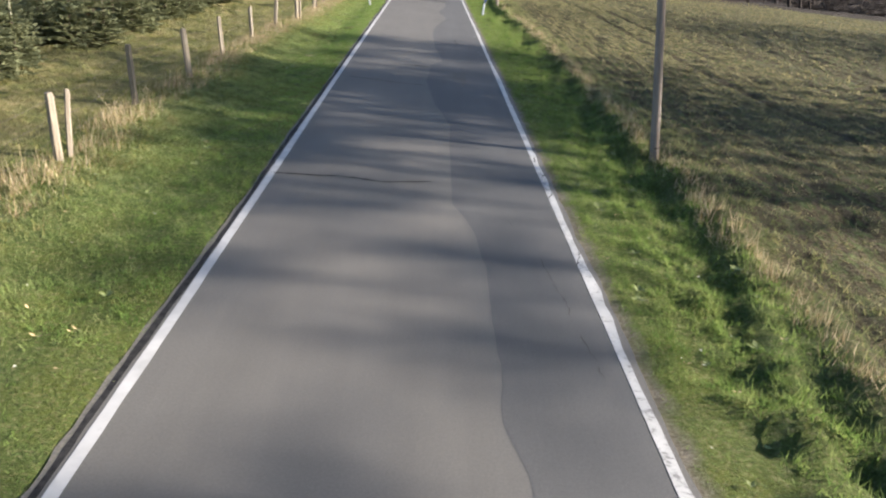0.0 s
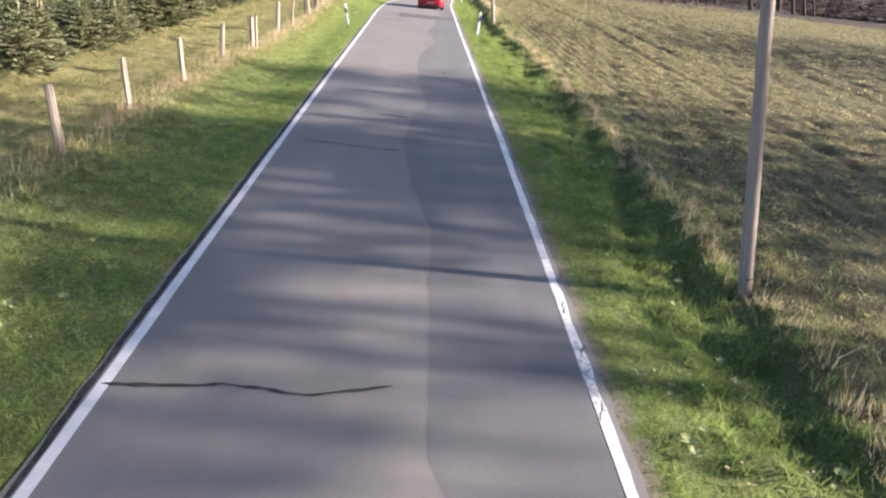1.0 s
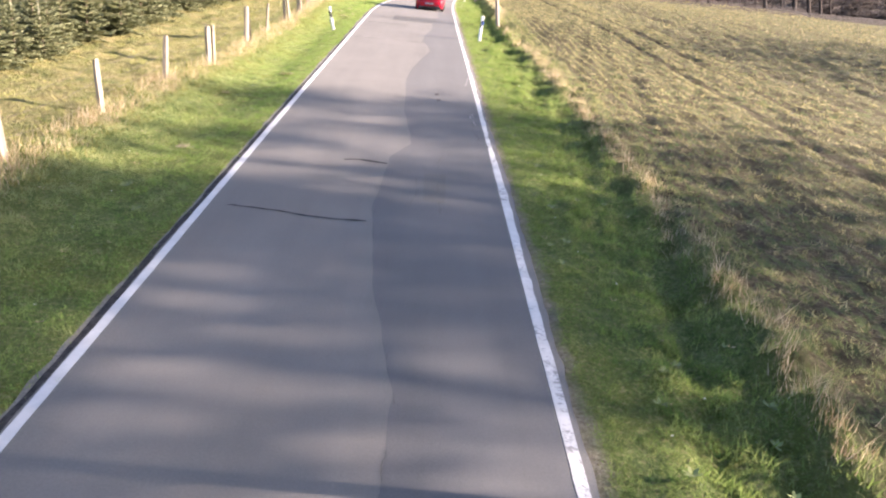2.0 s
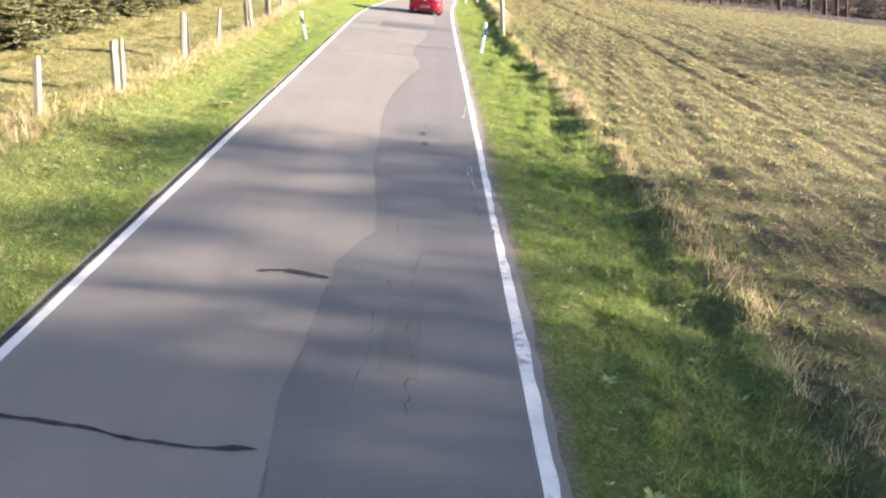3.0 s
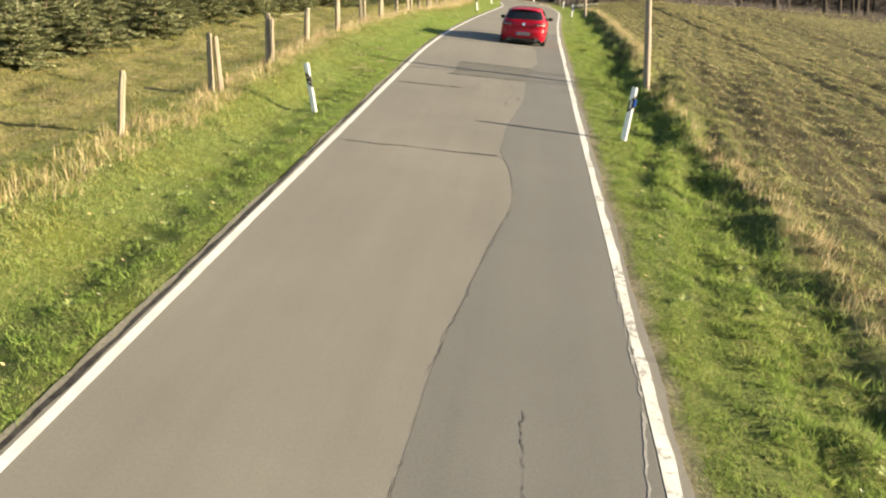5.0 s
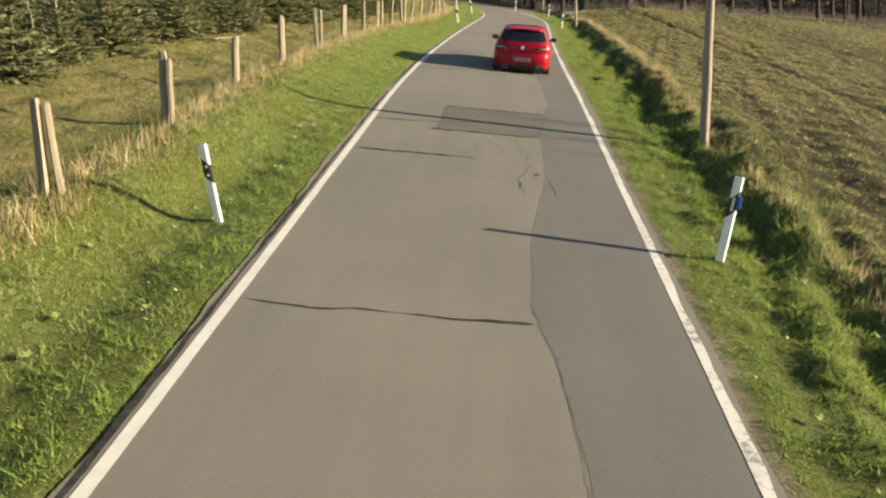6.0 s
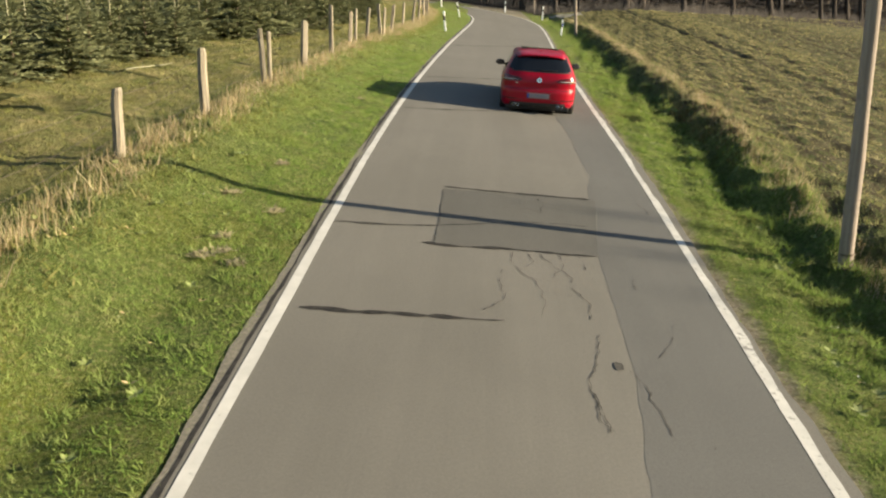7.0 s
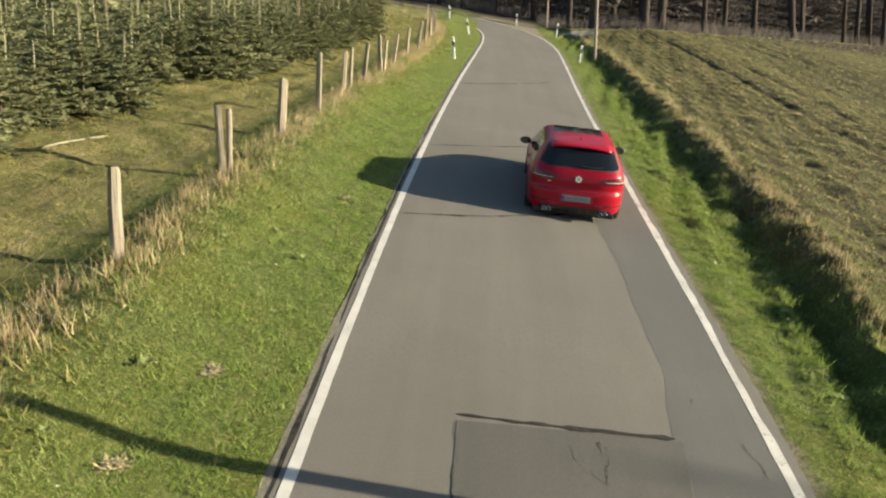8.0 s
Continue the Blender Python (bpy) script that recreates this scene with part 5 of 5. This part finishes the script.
# ---- grass and crop, too many to count ----
def blades(name, spots, tall, width, mat, label, seed, low=15, high=60, category="grass", clumps=0.4):
    """Many blades of grass as one object. spots: (u, v) rows in the road's frame; low and high: degrees they stand up."""
    r = np.random.RandomState(seed)
    u, v = spots[:, 0], spots[:, 1]
    k = len(u)
    ln = tall[0] + (tall[1] - tall[0]) * r.rand(k) ** 1.5
    ln = ln * np.clip(1 + clumps * wobble(4.2 * u + seed, 3.9 * v), 0.3, 1.8)
    w = width * (0.6 + 0.8 * r.rand(k)) * 0.5
    way = r.uniform(0, 2 * np.pi, k)
    up = np.radians(low + (high - low) * r.rand(k))
    dx, dy, dz = np.cos(way) * np.cos(up) * ln, np.sin(way) * np.cos(up) * ln, np.sin(up) * ln
    turn = way + np.pi / 2 + r.normal(0, 0.5, k)
    sx, sy, sz = np.cos(turn) * w, np.sin(turn) * w, r.normal(0, 0.35, k) * w
    z = height(u, v) - 0.008
    P = np.empty((k, 3, 3), np.float32)
    P[:, 0] = np.stack([u + sx, v + sy, z + sz], -1)
    P[:, 1] = np.stack([u + dx, v + dy, z + dz], -1)
    P[:, 2] = np.stack([u - sx, v - sy, z - sz], -1)
    ob = quad_object(name, P.reshape(-1, 3), np.arange(3 * k).reshape(-1, 3), mat, label, category)
    ob.matrix_world = S
    return ob


rg = np.random.RandomState(3)


def scatter(a, b, v0, v1, count, clump=0.0, power=1.0):
    """Spots between two distances from the road's middle, denser near v0, partly drawn together into tufts."""
    v = v0 + (v1 - v0) * rg.rand(count) ** power
    d = a + (b - a) * rg.rand(count)
    if clump:
        centres = rg.randint(0, count, count)
        pull = rg.rand(count) < clump
        cd, cv = d[centres % (count // 14 + 1)], v[centres % (count // 14 + 1)]
        d = np.where(pull, cd + rg.normal(0, 0.07, count), d)
        v = np.where(pull, cv + rg.normal(0, 0.07, count), v)
    return np.stack([middle(v) + d, v], -1)


def patchy(spots, scale, keep, seed):
    s = np.sin(spots[:, 0] * scale + seed) * np.sin(spots[:, 1] * scale * 0.8 + 2 * seed) + 0.6 * np.sin(spots[:, 0] * scale * 2.3 - spots[:, 1] * scale * 1.7 + seed)
    return spots[(s + rg.normal(0, 0.6, len(s))) > keep]


def both(a, b):
    return np.concatenate([a, b])


def in_rows(spots, gap, seed):
    """Keeps mostly what stands in drilled rows along the road."""
    keep = np.cos(2 * np.pi * (spots[:, 0] + 0.06 * np.sin(0.7 * spots[:, 1] + seed)) / gap) + rg.normal(0, 0.5, len(spots)) > 0.1
    return spots[keep & (wheel_tracks(spots[:, 0], spots[:, 1]) < 0.3 + 0.5 * rg.rand(len(spots)))]


def along_crest(v0, v1, count, clump):
    """Spots along the top of the ditch's bank."""
    s = scatter(-0.2, 0.25, v0, v1, count, clump)
    s[:, 0] += 3 + 2.3 * (1 + ditch_shift(s[:, 1]) / 2.2)
    return s


def beside_fence(a, b, v0, v1, count, clump):
    s = scatter(0, 1, v0, v1, count, clump)
    line = np.interp(s[:, 1], [q[1] for q in FENCE], [q[0] for q in FENCE])
    s[:, 0] = line + a + (b - a) * (s[:, 0] - middle(s[:, 1]))
    return s


blades("verge_grass", both(scatter(-5.7, -2.535, 6, 74, 330000, 0.35), scatter(-5.3, -2.535, 74, 112, 34000, 0.3)), (0.03, 0.10), 0.0095, VERGE_BLADE, "short green grass on the road verge", 1, 12, 62, clumps=0.75)
blades("verge_grass", both(scatter(2.67, 4.2, 6, 74, 160000, 0.35), scatter(2.64, 4.3, 74, 112, 14000, 0.3)), (0.03, 0.105), 0.0105, DITCH_BLADE, "short green grass between road and ditch", 2, 12, 62, clumps=0.8)
blades("shoulder_grass", both(patchy(scatter(-2.7, -2.52, 3, 110, 16000, 0.6), 2.0, -0.1, 1), patchy(scatter(2.5, 2.72, 3, 108, 12000, 0.6), 2.0, 0.1, 2)), (0.025, 0.06), 0.013, VERGE_BLADE, "sparse grass on the dirt shoulder", 3, 10, 50)
blades("verge_tufts", patchy(both(scatter(-5.6, -2.75, 3, 110, 40000, 0.97), scatter(2.9, 4.7, 3, 108, 18000, 0.97)), 1.7, 0.0, 7), (0.05, 0.105), 0.0095, VERGE_BLADE, "taller green grass tufts on the verge", 12, 25, 70)
blades("ditch_grass", both(scatter(3.4, 5.0, 3, 112, 56000, 0.95), scatter(3.5, 5.0, 3, 112, 26000, 0.5)), (0.07, 0.2), 0.013, DITCH_BLADE, "long tangled green grass in the ditch", 4, 20, 70)
blades("dry_bank_grass", along_crest(3, 110, 17000, 0.93), (0.10, 0.33), 0.009, STRAW, "dry straw-coloured tussocks on the ditch bank", 5, 40, 85)
blades("bank_grass", both(scatter(4.95, 6.2, 3, 110, 42000, 0.93), scatter(4.5, 5.2, 3, 110, 9000, 0.95)), (0.06, 0.19), 0.012, BANK_BLADE, "yellowish green tussocks at the field edge", 6, 18, 70)
blades("tall_dry_grass", patchy(both(beside_fence(-0.25, 0.7, 3, 112, 34000, 0.6), beside_fence(-0.2, 0.35, 3, 112, 11000, 0.95)), 1.9, -0.2, 4), (0.08, 0.42), 0.009, STRAW, "tall dry golden grass along the fence", 7, 40, 88)
blades("fence_grass", beside_fence(-0.6, 1.1, 3, 112, 34000, 0.6), (0.07, 0.18), 0.02, MEADOW_BLADE, "olive grass along the fence", 8, 15, 60)
blades("meadow_grass", scatter(-11, -6.2, 4, 112, 100000, 0.3), (0.06, 0.16), 0.016, MEADOW_BLADE, "rough olive pasture grass", 9, 12, 50)
blades("crop_stubble", in_rows(scatter(5.4, 15, 4, 126, 270000, 0.25, 0.95), 0.42, 1), (0.05, 0.15), 0.022, CROP_BLADE, "dry stubble and young crop on the field", 10, 12, 60, "crop")
blades("far_crop", in_rows(scatter(15, 58, 14, 150, 90000, 0.6), 0.84, 2), (0.08, 0.2), 0.06, CROP_BLADE, "dry stubble and young crop on the far field", 11, 15, 60, "crop")

# bare undergrowth along the edge of the far wood
ru = rg.uniform(-28, 75, 20000)
rv = np.where(ru > 4, field_edge(ru) + 4.0, 138 - 0.3 * np.minimum(0, ru)) + np.abs(rg.normal(0, 6, len(ru)))
blades("undergrowth", np.stack([ru, rv], -1), (0.3, 1.5), 0.07, BRUSH, "bare brown undergrowth at the edge of the far wood", 13, 55, 88, "bushes")


def rosettes(name, spots, size, mat, label, seed, leaves=7):
    """Low weeds: flat stars of broad leaves."""
    r = np.random.RandomState(seed)
    verts, faces = [], []
    zz = height(spots[:, 0], spots[:, 1])
    for (u, v), z in zip(spots, zz):
        s = size * r.uniform(0.6, 1.3)
        for i in range(leaves):
            a = 6.283 * i / leaves + r.normal(0, 0.25)
            d = Vector((math.cos(a), math.sin(a), r.uniform(0.15, 0.7))).normalized()
            q = kite(Vector((u, v, z + 0.05)), d, d.cross(Vector((0, 0, 1))).normalized(), s, s * 0.22)
            k = len(verts)
            verts += q
            faces.append((k, k + 1, k + 2, k + 3))
    ob = quad_object(name, np.array([tuple(p) for p in verts]), np.array(faces), mat, label, "weeds")
    ob.matrix_world = S


rosettes("verge_weeds", scatter(-5.4, -3.0, 4, 90, 180), 0.09, PALE_LEAF, "broad-leaved weeds in the verge", 1)
rosettes("ditch_weeds", scatter(2.9, 4.6, 4, 100, 150), 0.09, PALE_LEAF, "broad-leaved weeds in the ditch", 2)
rosettes("dead_leaves", both(scatter(-6.2, -2.9, 2, 90, 260), scatter(2.7, 5.6, 2, 90, 160)), 0.06, DEAD_LEAF, "dead brown leaves scattered in the grass", 3, 2)
rosettes("small_flowers", both(scatter(-5.3, -3.0, 2, 90, 70), scatter(2.8, 4.2, 2, 90, 50)), 0.022, FLOWER, "small pale flower heads in the verge", 4, 5)


def withered_weed(u, v, size, seed):
    """A low heap of curled dead leaves."""
    r = np.random.RandomState(seed)
    verts, faces = [], []
    for _ in range(120):
        a, q = r.uniform(0, 6.283), size * math.sqrt(r.rand())
        p = Vector((q * math.cos(a), 0.8 * q * math.sin(a), 0.01 + 0.04 * r.rand() * (1.2 - q / size)))
        d = Vector((float(r.normal()), float(r.normal()), 0.25 * abs(float(r.normal())))).normalized()
        k = len(verts)
        verts += kite(p, d, d.cross(Vector((0.2, 0, 1))).normalized(), r.uniform(0.05, 0.11), r.uniform(0.005, 0.012))
        faces.append((k, k + 1, k + 2, k + 3))
    ob = tagged(new("withered_weed", mesh_of("withered_weed", verts, faces, WITHERED)), "withered pale tan weed clump in the verge grass", "weed", "withered weeds in the verge")
    ob.matrix_world = upright(u, v, r.uniform(0, 360))


for i, (u, v, s) in enumerate([(-3.76, 52.44, 0.16), (-3.6, 52.6, 0.15), (-3.33, 52.33, 0.13), (-3.67, 53.04, 0.12), (-3.34, 54.11, 0.14), (-4.02, 54.44, 0.13), (-3.7, 56.03, 0.1), (-3.4, 62.28, 0.14),
                              (-3.5, 34.6, 0.13), (-3.38, 34.76, 0.12), (-3.6, 34.86, 0.12), (-3.9, 25.6, 0.14), (-4.4, 31.0, 0.12)]):
    withered_weed(u, v, s, i + 1)
